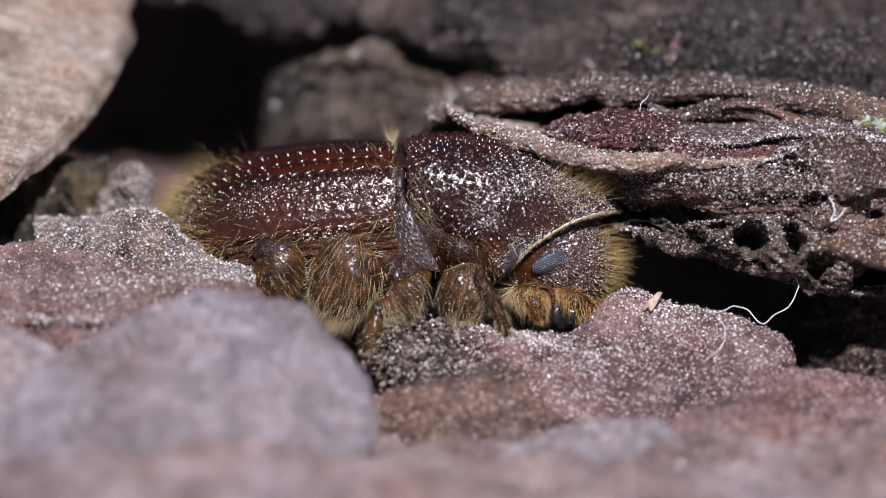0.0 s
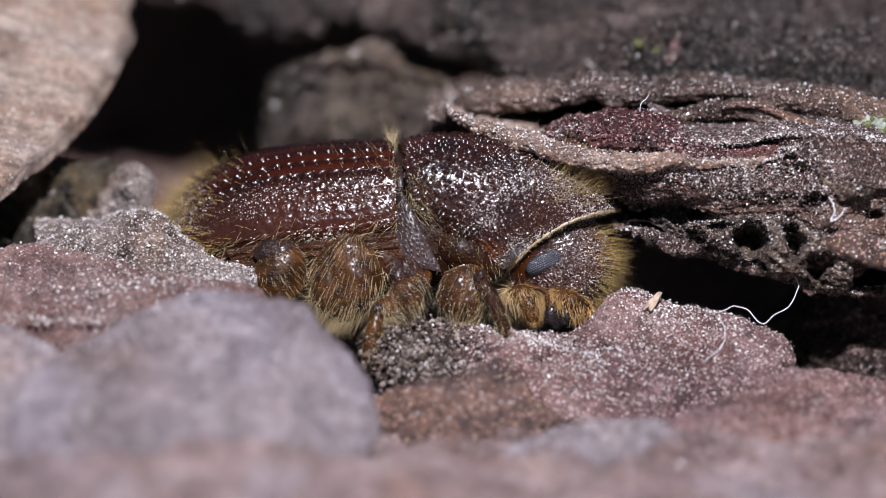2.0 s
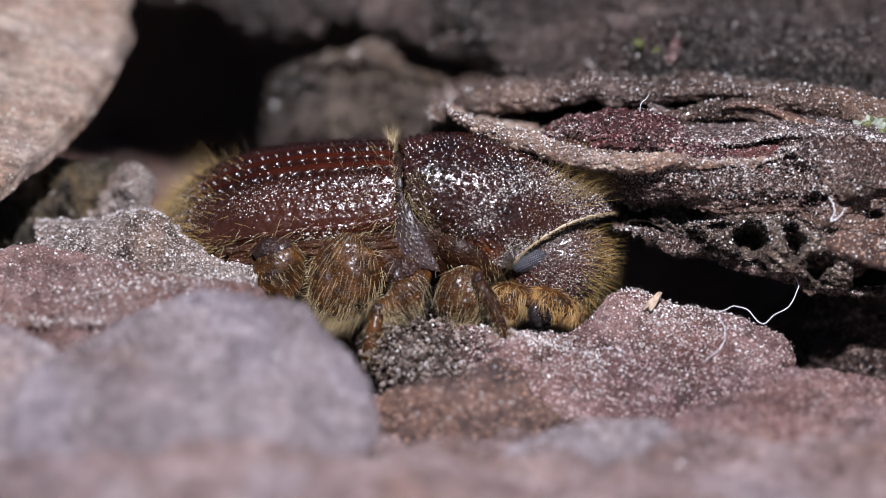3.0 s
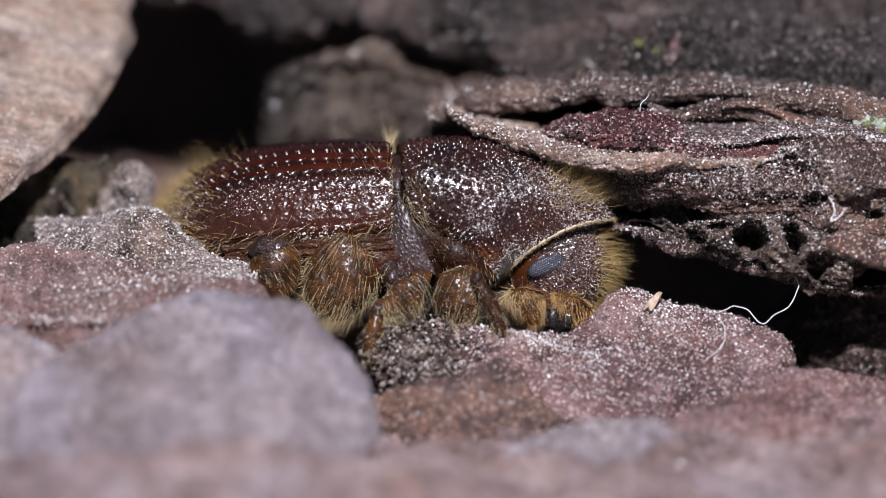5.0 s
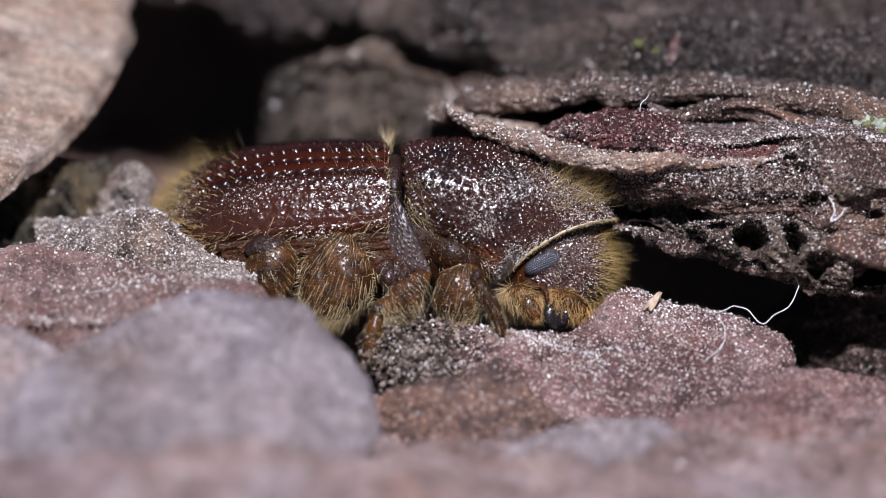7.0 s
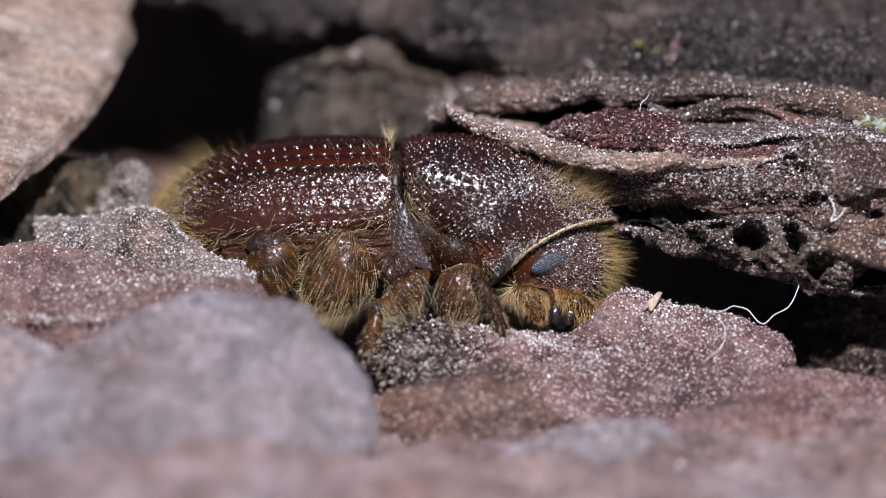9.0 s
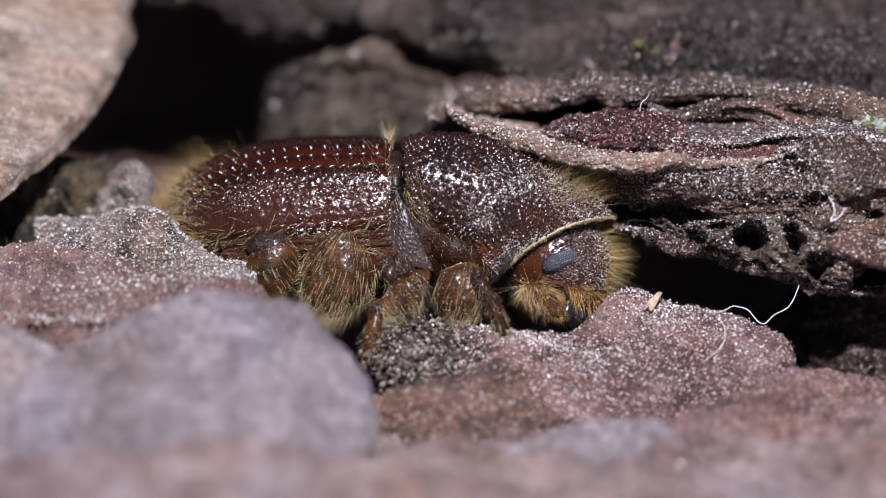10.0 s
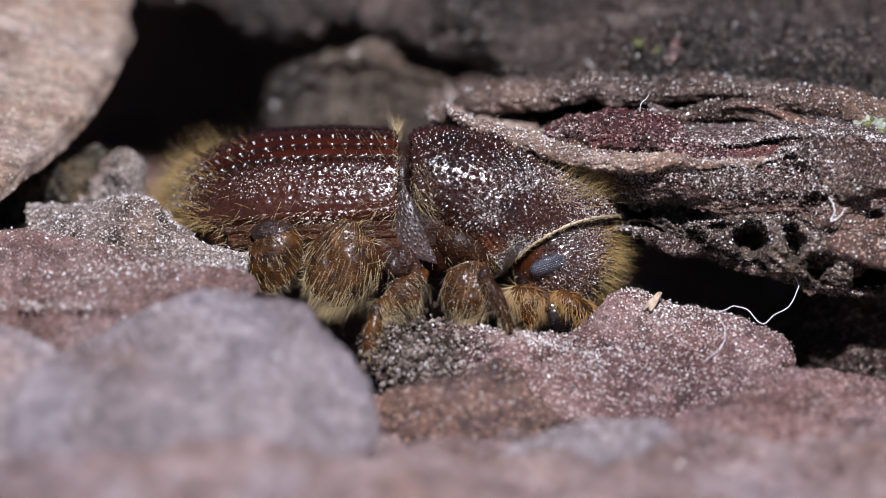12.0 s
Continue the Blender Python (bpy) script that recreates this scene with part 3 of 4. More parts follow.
crust = flake("crust", [(80, 425), (130, 435), (230, 436), (264, 402), (240, 350), (246, 302), (226, 280), (196, 288), (168, 318), (146, 360), (100, 396)], 1.5, 0.5, -0.6, 0.35, CRUST, 61, rag=0.07, relief=0.24, crown=0.1, parent=left_flake, n=420, rings=110, fine=0.07, grit=300, wave=2.0)
crest = ledge("crest", [(60, 398), (150, 388), (240, 376), (285, 386), (300, 414), (350, 446), (400, 466), (452, 484)], [1.2, 0.9, 0.55, 0.32, 0.2], [0.3, 0.5, 0.75, 0.8, 0.62, 0.42, 0.3], 0.4, 0.02, CRUST, 67, relief=0.06, fine=0.05, rag=0.05, droop=-0.45, grit=4000, parent=left_flake)
olive = flake("crust", [(-60, 430), (60, 430), (190, 410), (222, 340), (205, 290), (150, 280), (95, 280), (60, 300), (20, 340), (-60, 370)], 2.1, 0.4, 0.0, 0.35, OLIVE, 121, rag=0.08, relief=0.34, crown=0.1, parent=left_flake, n=360, rings=90, fine=0.09, grit=200, wave=2.2)
rng = np.random.default_rng(8)
along = smooth([site(-20, 552), site(40, 556), site(90, 566), site(130, 558), site(170, 566), site(205, 560)], 200)[rng.integers(0, 200, 200)]
at = np.column_stack([along[:, 0], -1.0 + rng.normal(0, 0.04, 200), along[:, 1] + rng.normal(0, 0.03, 200)])
tagged(part("grit", grit_mesh("grit", at, rng.uniform(0.008, 0.026, 200), rng), GRIT, left_flake, "pale crumbs along the lower edge"), kind="stuff")
tagged(olive, "dark olive lumpy crust"), tagged(crust, "grey crumbly crust"), tagged(crest, "sparkling grey broken crest")

# ---- bark in front ----
front_flake = tagged(flake("bark_flake", [(80, 640), (150, 585), (235, 545), (320, 523), (420, 517), (520, 533), (590, 572), (640, 630), (668, 690), (660, 760), (560, 830), (340, 880), (120, 860), (30, 760)], -2.9, 1.1, 0.05, 0.35, BARK_LILAC, 71, rag=0.03, relief=0.15, crown=0.28, grit=140, fine=0.03, coarse=(0.008, 0.04)),
                     "rounded lilac-grey bark flake close to the lens, blurred", "bark", "loose flakes")
side_flake = tagged(flake("bark_flake", [(-200, 610), (-60, 572), (10, 572), (60, 590), (100, 606), (150, 640), (200, 700), (200, 770), (60, 830), (-200, 820)], -2.3, 1.2, 0.0, 0.3, BARK_LILAC, 73, rag=0.04, relief=0.08, crown=0.12, grit=80),
                    "grey bark flake half under another, blurred", "bark", "loose flakes")
mid_flake = tagged(flake("bark_flake", [(640, 735), (672, 692), (740, 670), (800, 662), (850, 640), (888, 632), (920, 652), (945, 696), (990, 740), (900, 800), (740, 810)], -0.85, 0.6, 0.0, 0.3, BARK_UMBER, 79, rag=0.04, relief=0.07, crown=0.24, grit=350),
                   "small brown bark flake lying before the beetle", "bark", "loose flakes")
right_flake = tagged(flake("bark_flake", [(700, 640), (740, 590), (800, 572), (880, 590), (960, 590), (1010, 584), (1050, 548), (1085, 518), (1130, 512), (1180, 530), (1230, 546), (1290, 556), (1340, 574), (1388, 592), (1408, 628), (1376, 660), (1300, 720), (1100, 740), (850, 720)], -0.2, 0.65, 0.0, 0.22, BARK_RED, 83, rag=0.03, relief=0.09, crown=0.06, grit=6500, n=620, rings=130, fine=0.032, coarse=(0.004, 0.022)),
                     "ragged red-brown bark flake sprinkled with pale grit", "bark", "loose flakes")
low_flake = tagged(flake("bark_flake", [(1180, 760), (1300, 690), (1380, 652), (1460, 644), (1560, 668), (1700, 720), (1700, 830), (1400, 840)], -1.45, 1.6, 0.0, 0.3, BARK_RED, 89, rag=0.03, relief=0.08, crown=0.1, grit=200),
                   "low red-brown bark flake beside the hollow", "bark", "loose flakes")

lilac_flake = tagged(flake("bark_flake", [(880, 800), (960, 758), (1060, 738), (1140, 742), (1220, 770), (1230, 820), (1100, 880), (900, 870)], -2.35, 1.6, 0.0, 0.12, BARK_LILAC, 113, rag=0.03, relief=0.06, crown=0.1, grit=30, n=220, rings=50), "smooth lilac bark flake, blurred in front", "bark", "loose flakes")
brown_flake = tagged(flake("bark_flake", [(1455, 424), (1495, 406), (1568, 424), (1650, 446), (1650, 490), (1560, 470), (1485, 446)], -0.22, 0.7, 0.0, 0.12, BARK_UMBER, 117, rag=0.02, relief=0.04, crown=0.06, grit=300, n=260, rings=50), "smooth red-brown flake on the pitted bark plate", "bark")

# ---- bits caught on the bark behind ----
tagged(flake("bark_chip", [(1184, 108), (1190, 76), (1203, 60), (1208, 80), (1198, 104)], 1.75, 0.3, 0.0, 0.06, BARK_RED, 107, rag=0.02, relief=0.03, crown=0.03, grit=0, n=80, rings=14), "small upright red-brown bark chip", "bark chip")
for x, y, w in ((1135, 72, 8), (1168, 88, 5)):
    tagged(flake("moss_tuft", [(x - w, y), (x - w * 0.4, y - w), (x + w * 0.6, y - w * 0.7), (x + w, y + w * 0.3), (x, y + w)], 1.8, 0.4, 0.0, 0.08, MOSS, 109 + w, rag=0.03, relief=0.05, crown=0.05, grit=0, n=70, rings=14, fine=0.05), "tiny yellow-green moss tuft on bark", "moss", "moss tufts")

# ---- crumbs under the middle leg ----
rng = np.random.default_rng(5)
n = 2600
u, v = site(745, 630)
at = np.column_stack([rng.normal(u, 0.28, n), np.zeros(n), rng.normal(v, 0.2, n)])
at[:, 1] = -0.32 + 0.65 * (at[:, 2] - v) + rng.normal(0, 0.06, n)
crumbs = tagged(part("bark_crumbs", grit_mesh("bark_crumbs", at, 0.008 + 0.04 * rng.random(n) ** 3, rng), GRIT_DARK), "heap of dark and pale bark crumbs on the flake", "debris", kind="stuff")
tagged(part("grit", grit_mesh("grit", at[:500] + [0, -0.05, 0.02], rng.uniform(0.005, 0.018, 500), rng), GRIT, crumbs), kind="stuff")


# ---- fibres and chips ----
def strand(name, points, radius, material, label, category):
    return tagged(part(name, tube_mesh(name, [(site(x, y)[0], d, site(x, y)[1]) for x, y, d in points], radius, 6, 160, 0.0, 0.03), material), label, category)


strand("fibre", [(1274, 550, 0.0), (1300, 545, 0.02), (1322, 549, 0.03), (1338, 562, 0.03), (1356, 569, 0.02), (1376, 556, 0.05), (1398, 540, 0.1), (1410, 515, 0.12), (1411, 500, 0.12), (1404, 490, 0.14)], [0.004, 0.006, 0.0045, 0.0055, 0.004], SILK, "fine white silky fibre across the hollow", "fibre")
strand("fibre", [(1274, 552, 0.0), (1278, 570, -0.08), (1282, 592, -0.18), (1280, 612, -0.27), (1262, 628, -0.34), (1240, 640, -0.4)], [0.004, 0.0045, 0.003], SILK, "faint pale fibre lying on a bark flake", "fibre")
strand("fibre", [(1133, 200, 0.6), (1136, 188, 0.5), (1141, 176, 0.5), (1147, 166, 0.6)], [0.006, 0.005, 0.003], SILK, "short pale fibre standing on bark", "fibre")
strand("fibre", [(1466, 350, -0.15), (1476, 372, -0.25), (1470, 390, -0.25), (1488, 380, -0.25), (1500, 366, -0.2)], [0.005, 0.007, 0.004], SILK, "tangled white fibre caught on bark", "fibre")
strand("fibre", [(1176, 262, 0.16), (1184, 285, 0.15), (1190, 300, 0.16), (1216, 336, 0.18)], [0.006, 0.006, 0.004], bark("rust_fibre", (0.2, 0.06, 0.05), (0.3, 0.1, 0.08), (0.4, 0.2, 0.16)), "thin reddish fibre on the bark plate", "fibre")
straw = flake("straw_chip", [(1141, 547), (1148, 533), (1160, 521), (1173, 516), (1167, 530), (1158, 543), (1152, 549), (1149, 543)], 0.09, 0.65, 0.0, 0.02, STRAW, 123, rag=0.03, relief=0.02, crown=0.01, grit=0, n=120, rings=16, fine=0.02)
tagged(straw, "pale frayed straw-coloured wood chip on a bark flake", "wood chip")
lichen = tagged(flake("lichen", [(1528, 214), (1548, 204), (1580, 206), (1600, 226), (1576, 240), (1548, 232)], 0.55, 1.2, 0.0, 0.04, LEAD_GREY, 97, rag=0.16, relief=0.06, crown=0.03, grit=0, n=120, rings=20), "small pale green lichen patch on bark", "lichen")
for k in range(9):
    x, y = 1556 + 20 * math.cos(0.7 * k), 221 + 14 * math.sin(0.7 * k)
    w = 4 + 2 * (k % 3)
    flake("lobe", [(x - w, y), (x, y - 0.8 * w), (x + w, y), (x, y + 0.8 * w)], 0.5 + 1.2 * (221 - y) / 150, 1.2, 0.0, 0.03, LICHEN, 140 + k, rag=0.02, relief=0.03, crown=0.02, grit=0, n=48, rings=10, parent=lichen)

# ---- the beetle ----
MID = 1.05                         # depth of its middle plane
TAIL_TURN = 0.19                   # its hind end points away from the lens
beetle = new("beetle")
beetle.matrix_world = BASE
tagged(beetle, "hairy dark red-brown bark beetle creeping under bark", "beetle")
rng = np.random.default_rng(12)


def power(x, n):
    return np.sign(x) * np.abs(x) ** (2.0 / n)


def shell(rows, n, th, k=2.2, bow=0.0):
    """Cross-sections from rows (top x, top y, bottom x, bottom y, half width), at angles th from the top; positive to the lens."""
    r = smooth(rows, n)
    tu, tv = site(r[:, 0], r[:, 1])
    bu, bv = site(r[:, 2], r[:, 3])
    c, s = power(np.cos(th), k), power(np.sin(th), k)
    U = ((tu + bu) / 2)[:, None] + ((tu - bu) / 2)[:, None] * c
    V = ((tv + bv) / 2)[:, None] + ((tv - bv) / 2)[:, None] * c
    D = MID - r[:, 4][:, None] * s
    if bow:                        # the flanks of the front rim stand further back
        f = np.clip((r[:, 0] - 950) / 130, 0, 1)[:, None] ** 1.5 * bow * np.sin(th) ** 2
        U, V = U - 0.5 * f, V + 0.86 * f
    return np.stack([U, D + 0 * U, V], -1)


def out_normals(P, wrap):
    N = normals(P, wrap)
    mid = P.reshape(-1, 3).mean(0)
    if ((P - mid) * N).sum(-1).mean() < 0:
        N = -N
        return N, True
    return N, False


def skin(name, P, material, parent, wrap=False, label="", caps=False):
    N, flip = out_normals(P, wrap)
    return part(name, grid_mesh(name, P, wrap=wrap, flip=flip, caps=caps), material, parent, label)


def bristles(parent, P, N, count, way, length, material, radius=0.0042, bend=(0, 0, 0), weight=None, spread_by=0.25, lift=0.8, name="bristles"):
    """Hairs rooted on a surface: they leave it by lift and lie along way."""
    Q, M = P.reshape(-1, 3), N.reshape(-1, 3)
    w = np.ones(len(Q)) if weight is None else np.clip(weight.reshape(-1), 0, None)
    i = rng.choice(len(Q), count, p=w / w.sum())
    lie = way(Q[i]) if callable(way) else np.tile(np.array(way, float), (count, 1))
    along = lie - M[i] * (M[i] * lie).sum(1)[:, None] * (0.85 if lift < 0.45 else 0.0)
    ways = M[i] * lift + along + rng.normal(0, spread_by, (count, 3))
    span = rng.uniform(length[0], length[1], count)
    me = hair_mesh(name, Q[i], ways, span, radius * rng.uniform(0.7, 1.2, count), np.array(bend)[None] + rng.normal(0, 0.08, (count, 3)), rng)
    return tagged(part(name, me, material, parent), kind="stuff")


def dust(parent, P, N, count, weight, sizes=(0.003, 0.011)):
    """Specks of bark meal that cling to the skin."""
    Q, M = P.reshape(-1, 3), N.reshape(-1, 3)
    w = np.clip(weight.reshape(-1), 0, None) * np.clip(fbm(Q, 2.2, 3, 88) + 0.5, 0.05, 1)
    i = rng.choice(len(Q), count, p=w / w.sum())
    size = sizes[0] + (sizes[1] - sizes[0]) * rng.random(count) ** 3
    return tagged(part("dust", grit_mesh("dust", Q[i] + M[i] * (size * 0.4)[:, None], size, rng), DUST, parent, "clinging pale bark meal"), kind="stuff")


def knobs(P, cell, seed):
    """Rounded knobs scattered over a skin, one to a cell of a jittered net; 0 to 1."""
    a = np.concatenate([np.zeros((1, P.shape[1])), np.cumsum(np.linalg.norm(np.diff(P, axis=0), axis=-1), 0)]) / cell
    b = np.concatenate([np.zeros((P.shape[0], 1)), np.cumsum(np.linalg.norm(np.diff(P, axis=1), axis=-1), 1)], 1) / cell
    a, b = 0.83 * a + 0.56 * b, 0.83 * b - 0.56 * a
    best = np.full(a.shape, 9.0)
    for i in (-1, 0, 1):
        for j in (-1, 0, 1):
            ca, cb = np.floor(a).astype(int) + i, np.floor(b).astype(int) + j
            z = ca * 0
            pa = ca + 0.5 + 0.4 * lattice(ca, cb, z, seed)
            pb = cb + 0.5 + 0.4 * lattice(ca, cb, z, seed + 1)
            size = 0.8 + 0.3 * lattice(ca, cb, z, seed + 2)
            best = np.minimum(best, np.hypot(a - pa, b - pb) / size)
    return np.exp(-(best / 0.3) ** 2)


# wing cases: ten rows of pits on each
ELY = [(284, 404, 292, 420, 0.12), (293, 370, 300, 426, 0.42), (314, 338, 318, 429, 0.66), (348, 308, 352, 426, 0.84), (400, 280, 402, 420, 0.96), (466, 259, 466, 411, 1.05), (545, 248, 545, 402, 1.07), (625, 244, 625, 394, 1.03), (680, 244, 688, 384, 0.98), (697, 250, 700, 380, 0.94)]


def wing_case(side, n, m):
    """side +1 is the flank to the lens. The top half of the section, from the seam down to the margin."""
    r = smooth(ELY, n)
    tu, tv = site(r[:, 0], r[:, 1])
    bu, bv = site(r[:, 2], r[:, 3])
    th = np.linspace(0.015, radians(124), m)
    c, s = power(np.cos(th), 2.15), power(np.sin(th), 2.15)
    c = np.where(c < 0, 0.34 * c, c)                 # below its widest line the case tucks under
    U = bu[:, None] + (tu - bu)[:, None] * c
    V = bv[:, None] + (tv - bv)[:, None] * c
    D = MID - side * r[:, 4][:, None] * s + TAIL_TURN * np.clip(-0.5 - U, 0, None)
    P = np.stack([U, D, V], -1)
    N, flip = out_normals(P, False)
    # rows of pits: distance along the case and round it
    along = np.concatenate([[0], np.cumsum(np.linalg.norm(np.diff(r[:, :2], axis=0), axis=1))])[:, None] / 150.0
    row = th[None] / (math.pi / 2) * 7.4
    f = row - np.floor(row)
    wobble = lattice(np.floor(row).astype(int), np.floor(row).astype(int) * 0, np.floor(row).astype(int) * 0, 4)
    g = along / 0.155 + wobble * 3 + 0.15 * fbm(P, 3.0, 2, 9)
    g = g - np.floor(g)
    girth = (r[:, 4][:, None] * 1.6 / 7.4)
    pit = np.exp(-(((f - 0.5) * girth) ** 2 + ((g - 0.5) * 0.155) ** 2) / 0.04 ** 2) * (1 - 0.8 * np.clip((row - 4.4) / 0.8, 0, 1))
    groove = np.exp(-(((f - 0.5) * girth) / 0.04) ** 2)
    flank = np.clip((row - 4.2) / 0.8, 0, 1)
    rear = np.clip(1.3 - along / 0.7, 0, 1)
    folds = np.clip((row - 5.6) / 0.5, 0, 1) * np.clip((7.3 - row) / 0.5, 0, 1) * 0.004 * np.sin(2 * math.pi * (row / 0.7 + 0.3 * fbm(P, 1.6, 3, 23)))
    coarse = fbm(P, 9, 3, 15, 0.6) * 0.006 * (0.1 + flank) + knobs(P, 0.066, 70) * np.clip(0.011 * flank + 0.014 * rear, 0, 0.014) * np.clip((7.6 - row) / 0.6, 0, 1) * (1 - 0.7 * np.clip((row - 6.0) / 0.8, 0, 1))
    P = P + N * (-0.05 * pit * (1 - 0.7 * rear) - 0.004 * groove + coarse + folds + 0.012 * rear * fbm(P, 8, 2, 19))[..., None]
    return P, N, flip, row + 0 * along, along + 0 * row


def wing_pigment_shade(me, P, row, along):
    """Thin amber bands between the upper rows of pits, dimmed to the seam; a dull brown flank."""
    # band colour holds the glow through thin horn; it fades for the shaded top
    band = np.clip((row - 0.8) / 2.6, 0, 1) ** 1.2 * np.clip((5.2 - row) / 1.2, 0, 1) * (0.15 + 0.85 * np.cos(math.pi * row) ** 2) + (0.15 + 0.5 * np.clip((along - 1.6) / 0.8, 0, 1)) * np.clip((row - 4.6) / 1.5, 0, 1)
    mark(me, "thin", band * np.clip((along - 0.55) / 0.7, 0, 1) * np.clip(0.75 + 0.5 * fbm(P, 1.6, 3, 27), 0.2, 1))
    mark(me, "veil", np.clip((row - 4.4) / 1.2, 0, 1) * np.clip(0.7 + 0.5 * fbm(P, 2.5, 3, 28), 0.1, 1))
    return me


P, N, flip, row, along = wing_case(1, 480, 300)
case = part("wing_case", wing_pigment_shade(grid_mesh("wing_case", P, flip=flip), P, row, along), ELYTRA, beetle, "glossy red-brown wing case with rows of pits")
bristles(case, P, N, 900, (-0.5, -0.1, 0.2), (0.08, 0.22), HAIR, radius=0.0024, weight=np.clip(1.1 - along, 0, 1) ** 1.3, bend=(-0.25, 0, 0.0))
bristles(case, P, N, 420, (-0.7, -0.1, 0.2), (0.08, 0.2), HAIR_GOLD, radius=0.002, weight=np.clip(1.5 - along, 0, 1) * (row > 1.5), bend=(-0.2, 0, -0.1), lift=0.6, spread_by=0.3)
bristles(case, P, N, 130, (-0.6, -0.1, -0.5), (0.08, 0.2), HAIR_PALE, radius=0.0022, weight=np.clip(row - 6.4, 0, 1), bend=(-0.1, 0, -0.3), lift=0.4)
bristles(case, P, N, 80, (-0.5, -0.1, 0.5), (0.1, 0.22), HAIR_PALE, radius=0.002, weight=np.clip(along - 2.3, 0, 1) * (row > 2.4), lift=0.5, spread_by=0.4)
dust(case, P, N, 1600, (row < 6.6) * np.clip(row - 4.6, 0, 1) + 1.3 * np.clip(row - 1.5, 0, 1) * np.clip(1.1 - along, 0, 1) * (row < 7) + 0.02)
dust(case, P, N, 260, np.clip(row - 4.0, 0, 1) * np.clip(along - 1.2, 0, 1), (0.008, 0.02))
P, N, flip, row, along = wing_case(-1, 220, 100)
case2 = part("wing_case", wing_pigment_shade(grid_mesh("wing_case", P, flip=flip), P, row, along), ELYTRA, beetle, "glossy red-brown wing case with rows of pits")
bristles(case2, P, N, 760, (-0.35, 0.0, 0.5), (0.12, 0.36), HAIR, radius=0.0026, weight=np.clip(1.5 - along, 0, 1), bend=(-0.2, 0, 0.1), spread_by=0.4)

# belly below the wing cases
P = shell([(318, 420, 318, 436, 0.1), (345, 410, 350, 470, 0.6), (420, 400, 420, 520, 0.88), (520, 390, 520, 545, 0.95), (640, 380, 640, 545, 0.95), (740, 340, 745, 535, 0.9), (790, 320, 800, 520, 0.85), (800, 330, 810, 500, 0.5)], 120, np.linspace(0, 2 * math.pi, 120, endpoint=False))
P = P + out_normals(P, True)[0] * (0.015 * fbm(P, 6, 3, 77) + 0.02 * np.sin(P[..., 0] * 16) * (P[..., 2] < -0.1))[..., None]
P[..., 1] += TAIL_TURN * np.clip(-0.5 - P[..., 0], 0, None)
belly = skin("belly", P, BELLY, beetle, wrap=True, label="brown segmented belly")
N = out_normals(P, True)[0]
bristles(belly, P, N, 900, (-0.8, -0.2, -0.2), (0.12, 0.26), HAIR_PALE, radius=0.0036, weight=((P[..., 1] < 0.6) & (P[..., 0] < -0.7)).astype(float), lift=0.35)


def plate_patch(corners, d, deep, crown, n=150):
    """A four-cornered plate, bulging to the lens: corners from its top left, clockwise, each with its own depth."""
    a, b, c, e = [np.array([site(x, y)[0], z, site(x, y)[1]]) for x, y, z in corners]
    t = np.linspace(0, 1, n)[:, None, None]
    f = np.linspace(0, 1, n)[None, :, None]
    front = (a * (1 - f) + b * f) * (1 - t) + (e * (1 - f) + c * f) * t
    front[..., 1] += d - crown * (np.sin(math.pi * f) ** 0.7 * np.sin(math.pi * t) ** 0.5)[..., 0]
    back = front[:, ::-1].copy()
    back[..., 1] = d + deep
    return np.concatenate([front, back], 1)


# brown folds between the wing case and the hind leg
P = plate_patch([(396, 436, 0.5), (700, 396, 0.24), (704, 440, 0.14), (410, 476, 0.4)], 0.0, 0.4, 0.1, 220)
N, flip = out_normals(P, True)
fold = np.repeat(np.linspace(0, 1, 220)[:, None], 440, 1)
P = P + N * (0.014 * np.sin(2 * math.pi * (fold * 2.6 + 0.2 * fbm(P, 1.5, 3, 41))) + 0.012 * fbm(P, 7, 3, 42))[..., None]
folds = part("side_folds", grid_mesh("side_folds", P, wrap=True, flip=flip, caps=True), BELLY, beetle, "brown wrinkled fold below the wing case")
dust(folds, P, N, 60, (P[..., 1] < 0.45) * 1.0)
bristles(folds, P, N, 90, (-0.6, -0.2, -0.5), (0.06, 0.18), HAIR_PALE, radius=0.0018, weight=(P[..., 1] < 0.45) * 1.0, lift=0.3)


def blob(name, centre, axes, tilt, d, deep, material, parent, label="", n=60, lump=0.02, seed=1, k=2.0, dents=None):
    """A rounded piece: centre and half axes in steps, tilt in degrees, d: depth of its middle, deep: half depth in mm."""
    th, ph = np.linspace(0.02, math.pi - 0.02, n), np.linspace(0, 2 * math.pi, 2 * n, endpoint=False)
    x = power(np.cos(th), k)[:, None] + 0 * ph[None]
    y = power(np.sin(th), k)[:, None] * power(np.cos(ph), k)[None]
    z = power(np.sin(th), k)[:, None] * power(np.sin(ph), k)[None]
    a = radians(tilt)
    u0, v0 = site(*centre)
    X, Z = x * axes[0] / 150, y * axes[1] / 150
    P = np.stack([u0 + X * math.cos(a) - Z * math.sin(a), d + z * deep, v0 + X * math.sin(a) + Z * math.cos(a)], -1)
    N, flip = out_normals(P, True)
    P = P + N * (lump * fbm(P, 3.0, 4, seed) + (dents(P) if dents else 0))[..., None]
    return part(name, grid_mesh(name, P, wrap=True, flip=flip), material, parent, label), P, N


